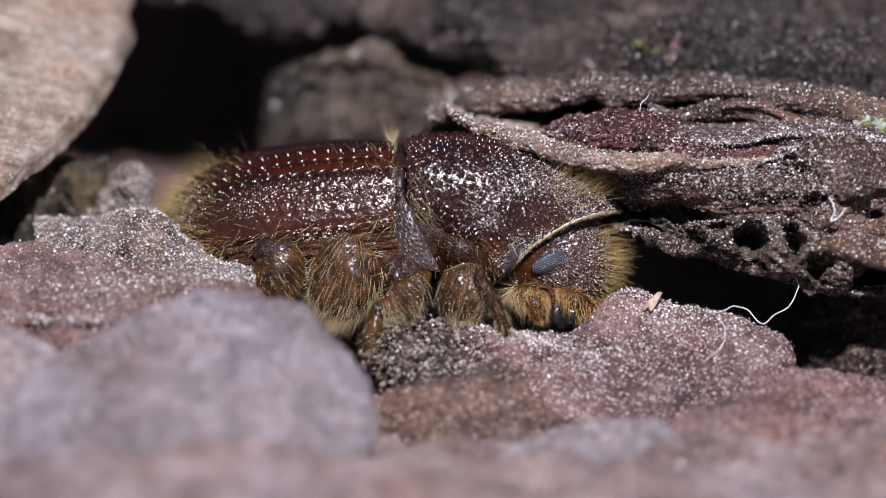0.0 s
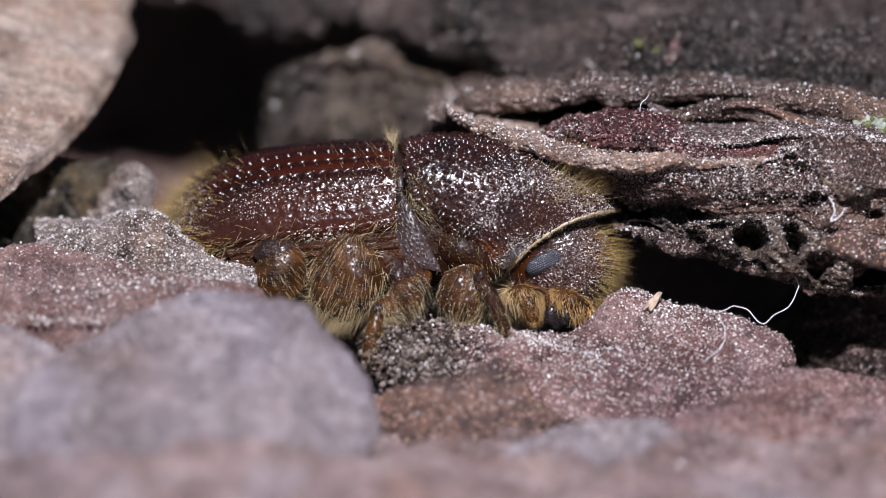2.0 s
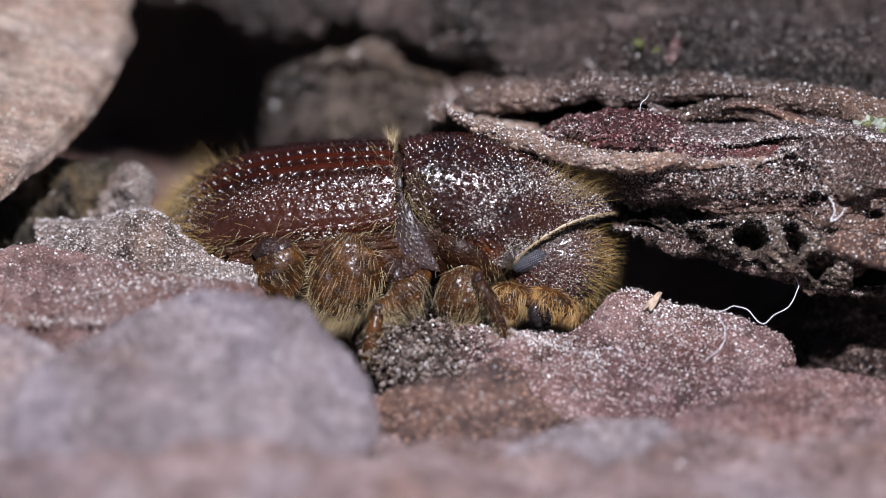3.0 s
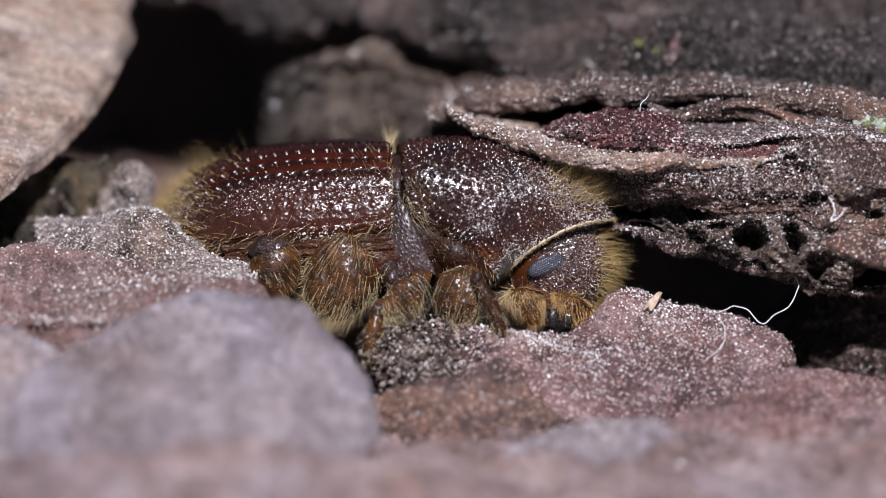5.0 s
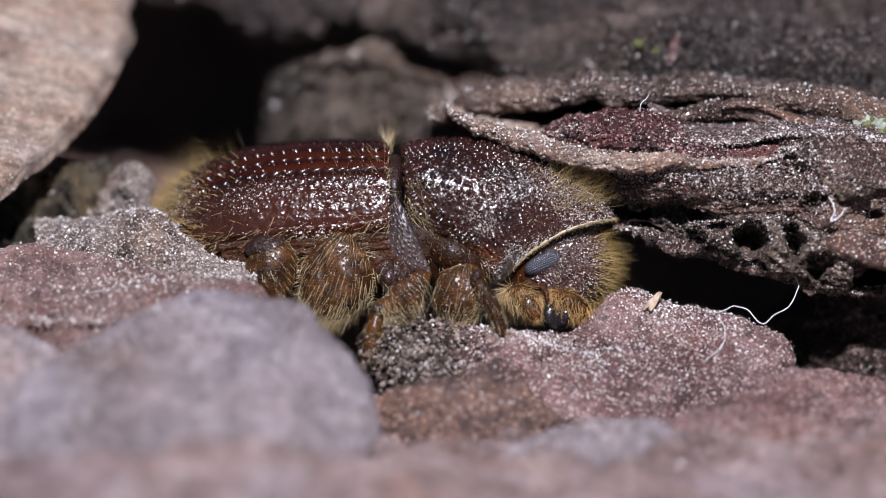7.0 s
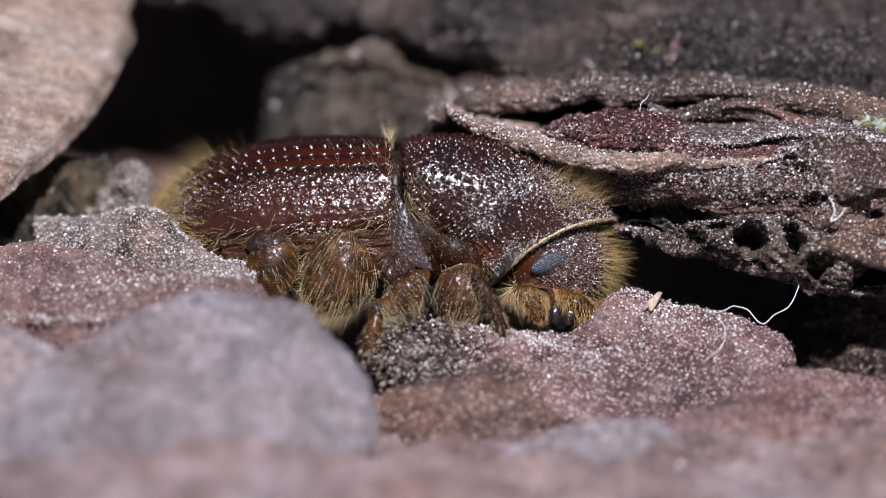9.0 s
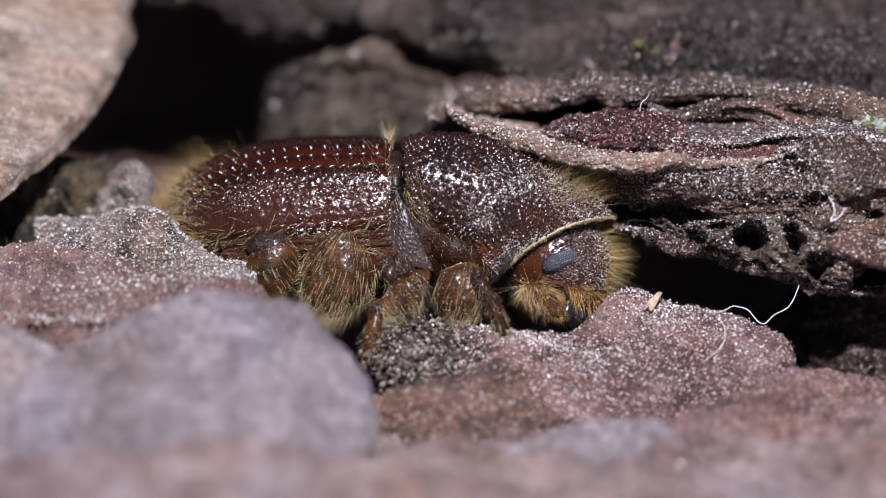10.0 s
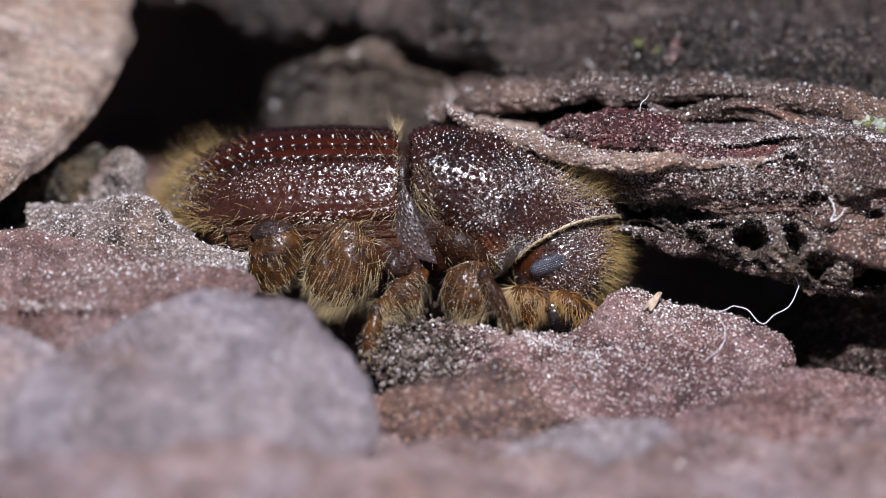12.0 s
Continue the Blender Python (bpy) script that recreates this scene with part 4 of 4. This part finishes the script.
# side plates between thorax and wing cases
P = plate_patch([(704, 330, 0.26), (730, 372, 0.16), (779, 482, 0.1), (688, 466, 0.16)], 0.02, 0.5, 0.08)
N, flip = out_normals(P, True)
P = P + N * (0.012 * knobs(P, 0.062, 90) + 0.008 * fbm(P, 6, 3, 91))[..., None]
plate = part("side_plate", grid_mesh("side_plate", P, wrap=True, flip=flip, caps=True), PLEURA, beetle, "grey punctured side plate")
bristles(plate, P, N, 26, (-0.1, -0.3, -0.6), (0.05, 0.11), HAIR_PALE, radius=0.002, weight=(P[..., 1] < 0.2) * 1.0, lift=0.3)
breast, P, N = blob("breast", (822, 446), (82, 52), -28, 0.62, 0.56, BELLY, beetle, "red-brown breast under the thorax shield", lump=0.03)
bristles(breast, P, N, 160, (0.2, -0.2, -0.7), (0.05, 0.12), HAIR_PALE, radius=0.002, weight=(P[..., 1] < 0.4) * 1.0, lift=0.3)
neck, P, N = blob("waist", (706, 350), (26, 78), 0, MID, 0.7, KNEE, beetle, "dark waist between thorax and wing cases", k=2.4)
tuft_root = np.array([site(693, 262)[0], 0.9, site(693, 262)[1]])[None] + rng.normal(0, 1, (70, 3)) * [0.02, 0.2, 0.06]
tagged(part("bristles", hair_mesh("bristles", tuft_root, np.array([0.0, -0.1, 1.0])[None] + rng.normal(0, 0.2, (70, 3)), rng.uniform(0.12, 0.28, 70), np.full(70, 0.0035), rng.normal(0, 0.25, (70, 3)), rng), HAIR_PALE, neck), kind="stuff")
row_root = np.column_stack([rng.normal(site(694, 0)[0], 0.02, 60), rng.uniform(0.1, 0.3, 60), rng.uniform(site(0, 400)[1], site(0, 265)[1], 60)])
tagged(part("bristles", hair_mesh("bristles", row_root, np.array([0.1, -0.4, 0.5])[None] + rng.normal(0, 0.3, (60, 3)), rng.uniform(0.06, 0.2, 60), np.full(60, 0.0018), np.tile([0.1, 0, 0.2], (60, 1)), rng), HAIR_PALE, neck), kind="stuff")

# thorax shield
PRO = [(722, 275, 728, 380, 0.72), (718, 256, 734, 398, 0.96), (732, 245, 758, 418, 1.05), (770, 238, 795, 446, 1.1), (830, 235, 832, 478, 1.13), (900, 240, 856, 498, 1.12), (970, 254, 874, 502, 1.06), (1035, 282, 884, 500, 0.96), (1076, 320, 890, 494, 0.9), (1094, 352, 891, 491, 0.85), (1098, 372, 892, 490, 0.82), (1088, 376, 900, 484, 0.74), (1060, 385, 920, 466, 0.5)]
P = shell(PRO, 420, np.concatenate([np.linspace(0, math.pi, 560, endpoint=False), np.linspace(math.pi, 2 * math.pi, 120, endpoint=False)]), 2.2, 0.17)
N, flip = out_normals(P, True)


amber = np.clip((0.36 - 0.3 * (P[..., 0] + 0.16) - P[..., 2]) / 0.24, 0, 1) * np.clip((0.95 - P[..., 0]) / 0.3, 0, 1)
fine_front = np.clip((P[..., 0] - 0.6) / 0.7, 0, 1)
P = P + N * ((1 - 0.85 * amber) * (0.036 * (1 - fine_front) * knobs(P, 0.088, 60) + 0.024 * fine_front * knobs(P, 0.056, 62)) + 0.006 * fbm(P, 9, 3, 33, 0.6) + 0.012 * fbm(P, 3, 2, 35))[..., None]
me = mark(mark(grid_mesh("thorax", P, wrap=True, flip=flip, caps=True), "thin", amber * np.clip(0.8 + 0.5 * fbm(P, 3, 3, 36), 0, 1)), "veil", fine_front * 0.2)
shield = part("thorax", me, THORAX, beetle, "dark granular thorax shield")
dust(shield, P, N, 11000, (P[..., 1] < 0.9) * (0.03 + np.clip((P[..., 0] + 0.1) / 1.2, 0, 1) ** 1.3) * np.clip(1.3 - P[..., 2], 0.15, 1))
dust(shield, P, N, 260, (P[..., 1] < 0.5) * 1.0, (0.008, 0.02))
front = np.clip((P[..., 0] - site(960, 0)[0]) / 0.5, 0, 1) * (np.arange(420) < 362)[:, None] * np.clip(0.12 + (P[..., 2] - 0.45) * 1.5, 0, 1)
seen = (P[..., 1] < 1.0).astype(float)
bristles(shield, P, N, 420, (0.35, -0.15, 0.3), (0.16, 0.42), HAIR_GOLD, radius=0.0023, weight=front * seen, bend=(0.12, 0, 0.05), lift=1.1, spread_by=0.35)
bristles(shield, P, N, 520, (0.2, -0.2, 0.3), (0.14, 0.34), HAIR_PALE, radius=0.002, weight=front * seen, bend=(0.1, 0, -0.15), spread_by=0.35)
bristles(shield, P, N, 350, (0.2, -0.1, -0.1), (0.03, 0.08), HAIR, radius=0.002, weight=seen * (P[..., 1] < 0.5), lift=0.5, spread_by=0.5)
back_edge = np.clip(1 - (P[..., 0] - site(735, 0)[0]) / 0.25, 0, 1) * seen * (P[..., 2] < 0.95)
bristles(shield, P, N, 170, (0.3, -0.4, -0.8), (0.14, 0.34), HAIR_PALE, radius=0.0018, weight=back_edge, bend=(0.45, 0, -0.05), lift=0.3, spread_by=0.18)
bristles(shield, P, N, 130, (0.0, -0.2, 0.7), (0.12, 0.26), HAIR_PALE, radius=0.0024, weight=seen * np.clip((P[..., 0] - 0.8) / 0.6, 0, 1) * (P[..., 2] > 0.6), spread_by=0.3)
th = np.linspace(0, 2 * math.pi, 160)
ring = shell([PRO[9], PRO[10]], 3, th, 2.2, 0.17)[2]
fringe = part("fringe", tube_mesh("fringe", ring.tolist(), [0.01, 0.018, 0.017, 0.018, 0.01], 8, 600, 0.006), FRINGE, shield, "cream bristle fringe along the front edge")
RP = np.repeat(ring[None], 2, 0)
RN = np.repeat((ring - ring.mean(0))[None], 2, 0)
bristles(fringe, RP, RN / np.linalg.norm(RN, axis=-1, keepdims=True), 1500, (0.25, -0.35, -0.5), (0.03, 0.075), HAIR_PALE, radius=0.0021, weight=(RP[..., 1] < 1.0).astype(float), lift=0.6, spread_by=0.35)

# ---- head: turns on the neck ----
HC = (994, 468)
HEAD_DEEP = 0.93
th, ph = np.linspace(0.02, math.pi - 0.02, 250), np.linspace(0, 2 * math.pi, 500, endpoint=False)
u0, v0 = site(*HC)
x = np.sin(th)[:, None] * np.cos(ph)[None] * 0.66
y = np.sin(th)[:, None] * np.sin(ph)[None] * 0.66
z = np.cos(th)[:, None] * 0.66 + 0 * ph[None]
x = x * (1 - 0.14 * np.clip(-z / 0.66, 0, 1) ** 2) + 0.005
P = np.stack([u0 + x, HEAD_DEEP + y, v0 + z], -1)
N, flip = out_normals(P, True)
far = np.clip((0.95 * P[..., 0] - 0.3 * P[..., 2] - 1.1) / 0.12, 0.05, 1)
P = P + N * (0.006 * fbm(P, 11, 3, 51, 0.6) + 0.026 * far * knobs(P, 0.064, 64))[..., None]
me = grid_mesh("head", P, wrap=True, flip=flip)
head = part("head", me, HEAD, beetle, "dark granular head bent downwards")
dust(head, P, N, 4200, (P[..., 1] < 0.9) * np.clip((0.95 * P[..., 0] - 0.3 * P[..., 2] - 1.1) / 0.2, 0.06, 1))
right = np.clip((P[..., 0] - u0 - 0.35) / 0.25, 0, 1) * (P[..., 1] < 0.8) * (P[..., 2] < v0 + 0.45)
bristles(head, P, N, 230, (0.5, -0.15, 0.0), (0.12, 0.34), HAIR_GOLD, radius=0.0023, weight=right, bend=(0.05, 0, -0.2), spread_by=0.22)
bristles(head, P, N, 120, (0.4, -0.3, -0.05), (0.1, 0.26), HAIR_GOLD, radius=0.0024, weight=np.clip((P[..., 0] - u0 - 0.25) / 0.25, 0, 1) * (P[..., 1] < 1.0) * (P[..., 2] < v0 + 0.3), bend=(0.1, 0, -0.2))
bristles(head, P, N, 700, (0.2, -0.2, 0.0), (0.03, 0.07), HAIR_PALE, radius=0.002, weight=(P[..., 1] < 0.7) * (P[..., 0] > u0 - 0.1) * 1.0, spread_by=0.4)
low = (P[..., 1] < 0.9) * (P[..., 2] < v0 - 0.38) * (P[..., 2] > v0 - 0.62) * (P[..., 0] > u0 - 0.45) * 1.0
bristles(head, P, N, 320, (0.15, -0.4, -0.9), (0.1, 0.24), HAIR_ORANGE, radius=0.003, weight=low, lift=0.4, name="moustache")


def on_head(x, y, lift=0.0):
    """A place on the flank of the head that faces the lens."""
    u, v = site(x, y)
    r = min(0.98, math.hypot(u - u0 - 0.005, v - v0) / 0.66)
    return u, HEAD_DEEP - 0.66 * math.sqrt(1 - r * r) - lift, v


ed = on_head(970, 465)[1]
def facets(P, pitch, tilt, size):
    """Rounded lenses in a honeycomb over an eye; 0 to 1."""
    a = radians(tilt)
    X, Z = (P[..., 0] * math.cos(a) + P[..., 2] * math.sin(a)) / pitch, (P[..., 2] * math.cos(a) - P[..., 0] * math.sin(a)) / (pitch * 0.866)
    best = np.full(X.shape, 9.0)
    for j in (-1, 0, 1):
        r = np.round(Z) + j
        shift = 0.5 * (r % 2)
        best = np.minimum(best, np.hypot(X - shift - np.round(X - shift), (Z - r) * 0.866))
    return np.sqrt(np.clip(1 - (best / size) ** 2, 0, 1))


eye, EP, EN = blob("eye", (972, 465), (36, 15), 24, ed + 0.05, 0.1, EYE_SKIN, head, "long blue-grey facetted eye", n=150, lump=0.0, k=2.3, dents=lambda Q: 0.014 * facets(Q, 0.028, 22, 0.52))
scape = part("antenna", tube_mesh("antenna", [on_head(930, 500, 0.02), on_head(948, 506, 0.07), on_head(972, 516, 0.1), (site(976, 540)[0], 0.2, site(976, 540)[1])], [0.018, 0.028, 0.034, 0.02], 10, 30, 0.006), BELLY, head, "red-brown elbowed antenna")
club, P, N = blob("club", (946, 548), (25, 15), -65, 0.18, 0.06, LEG, scape, "amber antenna club")
bristles(scape, P, N, 240, (0.1, -0.1, -0.5), (0.05, 0.12), HAIR_ORANGE, radius=0.0024, lift=0.4)
cheek, P, N = blob("cheek", (934, 526), (34, 20), -15, 0.34, 0.16, LEG, head, "amber cheek with stiff bristles")
bristles(cheek, P, N, 260, (-0.1, -0.3, -0.9), (0.12, 0.28), HAIR_PALE, radius=0.0024, weight=(P[..., 1] < 0.38) * 1.0, lift=0.35, spread_by=0.2)
bristles(cheek, P, N, 260, (0.2, -0.3, -0.9), (0.12, 0.28), HAIR_ORANGE, radius=0.0026, weight=(P[..., 1] < 0.38) * 1.0, lift=0.35, spread_by=0.2)
muzzle, P, N = blob("muzzle", (1018, 538), (38, 18), -32, 0.32, 0.2, LEG, head, "amber muzzle with a brush of orange bristles", lump=0.03)
bristles(muzzle, P, N, 460, (-0.05, -0.25, -0.9), (0.1, 0.22), HAIR_ORANGE, radius=0.0026, weight=(P[..., 1] < 0.35) * 1.0, lift=0.3, spread_by=0.2)
for cx, cy, tilt, long in ((984, 560, -78, 30), (1006, 562, -110, 22)):
    jaw, P, N = blob("jaw", (cx, cy), (long, 15), tilt, 0.32, 0.14, JAW, head, "black jaw", lump=0.04, k=2.4)


# ---- legs ----
def limb(path, radius, lump, seed, n=80, sides=56):
    """Skin of a tapered, bent limb: rows of place and depth, radius along them."""
    c = smooth([(site(x, y)[0], d, site(x, y)[1]) for x, y, d in path], n)
    t = np.gradient(c, axis=0)
    t /= np.linalg.norm(t, axis=1, keepdims=True)
    side = np.cross(t, [0.1, 1.0, 0.05])
    side /= np.linalg.norm(side, axis=1, keepdims=True)
    out = np.cross(t, side)
    rad = smooth([(r, 0) for r in radius], n)[:, 0] * np.sin(np.linspace(0.12, math.pi - 0.12, n)) ** 0.35
    th = np.linspace(0, 2 * math.pi, sides, endpoint=False)
    P = c[:, None] + rad[:, None, None] * (np.cos(th)[None, :, None] * side[:, None] + 0.85 * np.sin(th)[None, :, None] * out[:, None])
    N, flip = out_normals(P, True)
    return P + N * (lump * fbm(P, 4.0, 4, seed, 0.6))[..., None], N, flip


def leg(name, label, femur, knee, shin, hair_way, hairs, foot=None):
    """femur, knee, shin: centre, half axes, tilt, depth, half depth."""
    if len(femur) == 3:
        P, N, flip = limb(*femur[:2], 0.03, 7)
        f = part(name, grid_mesh(name, P, wrap=True, flip=flip, caps=True), LEG, beetle, label)
        femur = (None, None, None, femur[2])
    else:
        f, P, N = blob(name, *femur[:3], *femur[3:], LEG, beetle, label, lump=0.05, seed=int(femur[0][0]))
    bristles(f, P, N, hairs, hair_way, (0.12, 0.28), HAIR_PALE, radius=0.0017, weight=(P[..., 1] < femur[3]) * np.clip(1.2 - (P[..., 2] - P[..., 2].min()) / np.ptp(P[..., 2]), 0.4, 1), lift=0.16, bend=(0, 0.06, -0.2), spread_by=0.1)
    low = np.clip(1 - (P[..., 2] - P[..., 2].min()) / (0.45 * np.ptp(P[..., 2])), 0, 1)
    bristles(f, P, N, hairs, hair_way, (0.1, 0.2), HAIR_PALE, radius=0.0015, weight=(P[..., 1] < femur[3] + 0.05) * low, lift=0.25, bend=(0, 0.1, -0.2), spread_by=0.14)
    dust(f, P, N, 140, (P[..., 1] < femur[3]) * 1.0)
    if knee:
        blob("knee", *knee, KNEE, f, "glossy black-brown joint", lump=0.035)
    if shin:
        s = part("shin", tube_mesh("shin", [(site(x, y)[0], d, site(x, y)[1]) for x, y, d in shin[0]], shin[1], 14, 40), LEG if shin[2] else BELLY, f, "bristly shin")
        p = smooth([(site(x, y)[0], d, site(x, y)[1]) for x, y, d in shin[0]], 60)
        c = np.repeat(p[:, None], 12, 1)
        t = np.linspace(0, 2 * math.pi, 12)
        nn = np.stack([np.cos(t), np.sin(t), 0 * t], -1)[None] + 0 * c
        bristles(s, c + nn * 0.085, nn, 190, (0.1, -0.1, -0.7), (0.07, 0.18), HAIR_PALE, radius=0.0018, lift=0.45)
    return f


hind = leg("hind_leg", "broad amber hind thigh combed with pale bristles", ((612, 490), (82, 62), 78, 0.28, 0.26), None, None, lambda Q: np.column_stack([np.clip((Q[:, 0] - site(655, 0)[0]) * 1.3, -0.8, 0.1), 0 * Q[:, 0] - 0.1, 0 * Q[:, 0] - 1.0]), 480)
hind_shin, P, N = blob("hind_shin", (492, 486), (62, 46), 75, 0.3, 0.24, LEG, beetle, "amber hind shin with pale bristles", lump=0.03)
bristles(hind_shin, P, N, 220, (0.4, -0.1, -0.6), (0.07, 0.16), HAIR_PALE, radius=0.0018, weight=(P[..., 1] < 0.3) * 1.0, lift=0.25, spread_by=0.14)
blob("knee", (486, 446), (42, 29), 0, 0.34, 0.25, KNEE, hind_shin, "glossy dark joint", lump=0.05, seed=3)
middle = leg("middle_leg", "amber middle leg with stiff pale bristles", ([(758, 482, 0.16), (740, 503, 0.06), (712, 527, 0.0), (686, 543, -0.04), (664, 551, -0.08)], [0.1, 0.17, 0.195, 0.165, 0.1], 0.04), ((668, 549), (14, 10), 60, -0.08, 0.09), ([(668, 556, -0.1), (662, 585, -0.14), (656, 615, -0.16), (652, 642, -0.16)], [0.085, 0.1, 0.095, 0.05], True), (0.45, -0.2, -0.85), 170)
coxa, P, N = blob("hip", (716, 480), (40, 36), 0, 0.25, 0.25, KNEE, beetle, "dark hip joints under the body", lump=0.09)
bristles(coxa, P, N, 110, (0, -0.2, -0.8), (0.06, 0.16), HAIR_PALE, radius=0.002, lift=0.3)
front_leg = leg("front_leg", "amber front leg with pale bristles", ((826, 516), (50, 46), 90, 0.1, 0.26), ((848, 488), (14, 9), 55, -0.14, 0.08), ([(850, 496, -0.16), (868, 525, -0.18), (885, 560, -0.18), (896, 592, -0.16)], [0.08, 0.1, 0.085, 0.04], False), (-0.25, -0.2, -0.9), 170)


# ---- what moves: body, thorax, head, legs and the flake that the beetle lifts ----
def about(x, y, d, du, dv, rx=0.0, ry=0.0, rz=0.0):
    """A small shift (mm) and turn (degrees) about a place, in the bark's own axes."""
    u, v = site(x, y)
    p = Vector((u * MM, d * MM, v * MM))
    return Matrix.Translation(p + Vector((du * MM, 0, dv * MM))) @ pose(0, 0, 0, rx, ry, rz) @ Matrix.Translation(-p)


BODY_ROWS = [(0, 0, 0, 0), (0.5, 0.007, -0.007, -0.3), (1.5, 0.011, -0.008, -0.4), (2.5, 0.01, -0.007, -0.4), (3, 0.002, 0.008, 0.1), (4, -0.02, 0.009, 0.8), (5, -0.039, 0.008, 1.5), (5.5, -0.043, 0.009, 1.7), (6, -0.08, 0.013, 1.7), (6.5, -0.075, 0.021, 1.7), (7, -0.079, 0.018, 1.9), (8, -0.073, 0.04, 1.9), (9, -0.065, 0.06, 1.8), (9.5, -0.06, 0.069, 1.7), (10, -0.065, 0.054, 1.6), (10.5, -0.058, 0.08, 1.2), (11, -0.042, 0.08, 1.0), (11.5, -0.035, 0.092, 1.2), (12, 0.002, 0.186, 3.5)]
THORAX_ROWS = [(0, 0, 0, 0), (0.5, -0.001, 0, -0.6), (1, 0.0, -0.004, -0.8), (1.5, -0.011, -0.002, -0.6), (2, -0.016, -0.005, -0.4), (2.5, -0.02, -0.001, -0.1), (3, -0.037, -0.003, 0.4), (4, -0.046, -0.025, 0.8), (5, -0.053, -0.044, 1.2), (6, -0.053, -0.042, 1.4), (6.5, -0.046, -0.044, 1.2), (7, -0.037, -0.062, 0.8), (8, -0.04, -0.034, 1.4), (9, -0.045, -0.003, 2.0), (9.5, -0.063, 0.032, 2.2), (10, -0.053, 0.014, 2.0), (10.5, -0.045, 0.068, 2.0), (11, -0.042, 0.042, 2.2), (11.5, -0.037, 0.056, 2.3), (12, 0.021, 0.106, 3.8)]
FLAKE_ROWS = [(0, 0, 0, 0), (1, 0.004, -0.009, -0.4), (2, 0.009, -0.014, -0.4), (3, 0.01, -0.014, -0.8), (5, 0.012, 0.01, -1.1), (6, 0.01, 0.008, -1.0), (7, 0.007, 0.0, -1.1), (9, -0.001, 0.02, -1.0), (10, 0.002, 0.014, -1.0), (10.5, -0.02, 0.053, -0.9), (11, -0.026, 0.06, -0.9), (11.5, -0.043, 0.09, -0.7), (12, -0.098, 0.155, -0.2)]
# the eye's place on the turning head: seconds, sideways, downwards (hundredths of a millimetre)
EYE_ROWS = [(0, 2, -1), (0.3, 0, -1), (0.6, 0, 0), (0.9, -3, -1), (1.2, 4, 1), (1.5, 0, 0), (1.8, -4, 0), (2.1, -5, -1), (2.4, -1, 5), (2.7, -18, -1), (3.0, -23, -3), (3.2, -15, 3), (4.0, -6, 4), (4.8, -1, 5), (5.3, -3, 1), (5.6, -3, 2), (5.9, -3, 0), (6.2, -4, -4), (6.5, -6, -1), (6.8, -7, -3), (7.1, -5, 0), (8.0, -4, 1), (8.8, -3, 0), (9.1, 4, 0), (9.4, 3, -1), (9.7, 2, 1), (10.0, 15, -3), (10.3, 11, -1), (10.6, 7, 3), (10.9, 0, 1), (11.2, -1, -3), (11.6, -4, 2), (12.0, 1, 5)]
FRONT_ROWS = [(0, 0, 0), (1, 0.005, -0.01), (2, 0.003, -0.015), (3, -0.02, -0.03), (5, -0.035, -0.03), (6, -0.04, -0.02), (6.5, -0.058, -0.01), (7, -0.038, -0.012), (9, -0.03, -0.005), (9.5, -0.05, 0.01), (10, -0.03, 0.005), (10.5, -0.012, 0.025), (11, 0.0, 0.0), (11.5, 0.002, 0.008), (12, 0.05, 0.02)]
FEELER_ROWS = [(0, 0), (0.3, 14), (0.6, -8), (0.9, 4), (1.2, 0), (1.8, 10), (2.4, -10), (3.0, 12), (4.0, 0), (5.0, 6), (6.0, -4), (6.5, 10), (7.1, -6), (8.0, 2), (9.0, 0), (10.0, -10), (10.6, 12), (11.2, 4), (12.0, 14)]


def between(rows, t):
    k = np.array(rows, float)
    return [float(np.interp(t, k[:, 0], k[:, c])) for c in range(1, k.shape[1])]


def body_at(t):
    du, dv, turn = between(BODY_ROWS, t)
    return about(560, 400, 0.3, du, dv, 0, turn)


def thorax_at(t):
    du, dv, turn = between(THORAX_ROWS, t)
    return about(740, 380, 0.3, du, dv, 0, turn)


def head_at(t):
    du, dv, turn = between(THORAX_ROWS, t)
    eu, ed = between(EYE_ROWS, t)
    yaw = math.degrees(math.asin(max(-0.6, min(0.6, (eu / 100 - du) / 0.66))))
    nod = math.degrees(math.asin(max(-0.6, min(0.6, (ed / 100 + dv) / 0.66))))
    return about(*HC, HEAD_DEEP, du, dv, 0.9 * nod, 0.5 * turn, yaw)


def motions():
    walk(beetle, [(r[0], BASE @ body_at(r[0])) for r in BODY_ROWS])
    shared = sorted({r[0] for r in BODY_ROWS} | {r[0] for r in THORAX_ROWS})
    walk(shield, [(t, body_at(t).inverted() @ thorax_at(t)) for t in shared])
    turning = sorted({r[0] for r in EYE_ROWS} | {r[0] for r in THORAX_ROWS} | {r[0] for r in BODY_ROWS})
    walk(head, [(t, body_at(t).inverted() @ head_at(t)) for t in turning])
    walk(front_leg, [(r[0], body_at(r[0]).inverted() @ about(840, 500, 0, r[1], r[2])) for r in FRONT_ROWS])
    walk(middle, [(t, body_at(t).inverted() @ about(660, 620, 0, 0, 0, 0, -2.0 * between(BODY_ROWS, t)[1] / 0.186)) for t in [r[0] for r in BODY_ROWS]])
    p = Vector((site(940, 508)[0] * MM, 0.3 * MM, site(940, 508)[1] * MM))
    walk(scape, [(t, Matrix.Translation(p) @ pose(0, 0, 0, 0, a, 0.5 * a) @ Matrix.Translation(-p)) for t, a in FEELER_ROWS])
    walk(left_flake, [(r[0], BASE @ about(250, 420, 0, r[1], r[2], 0, r[3])) for r in FLAKE_ROWS])


motions()
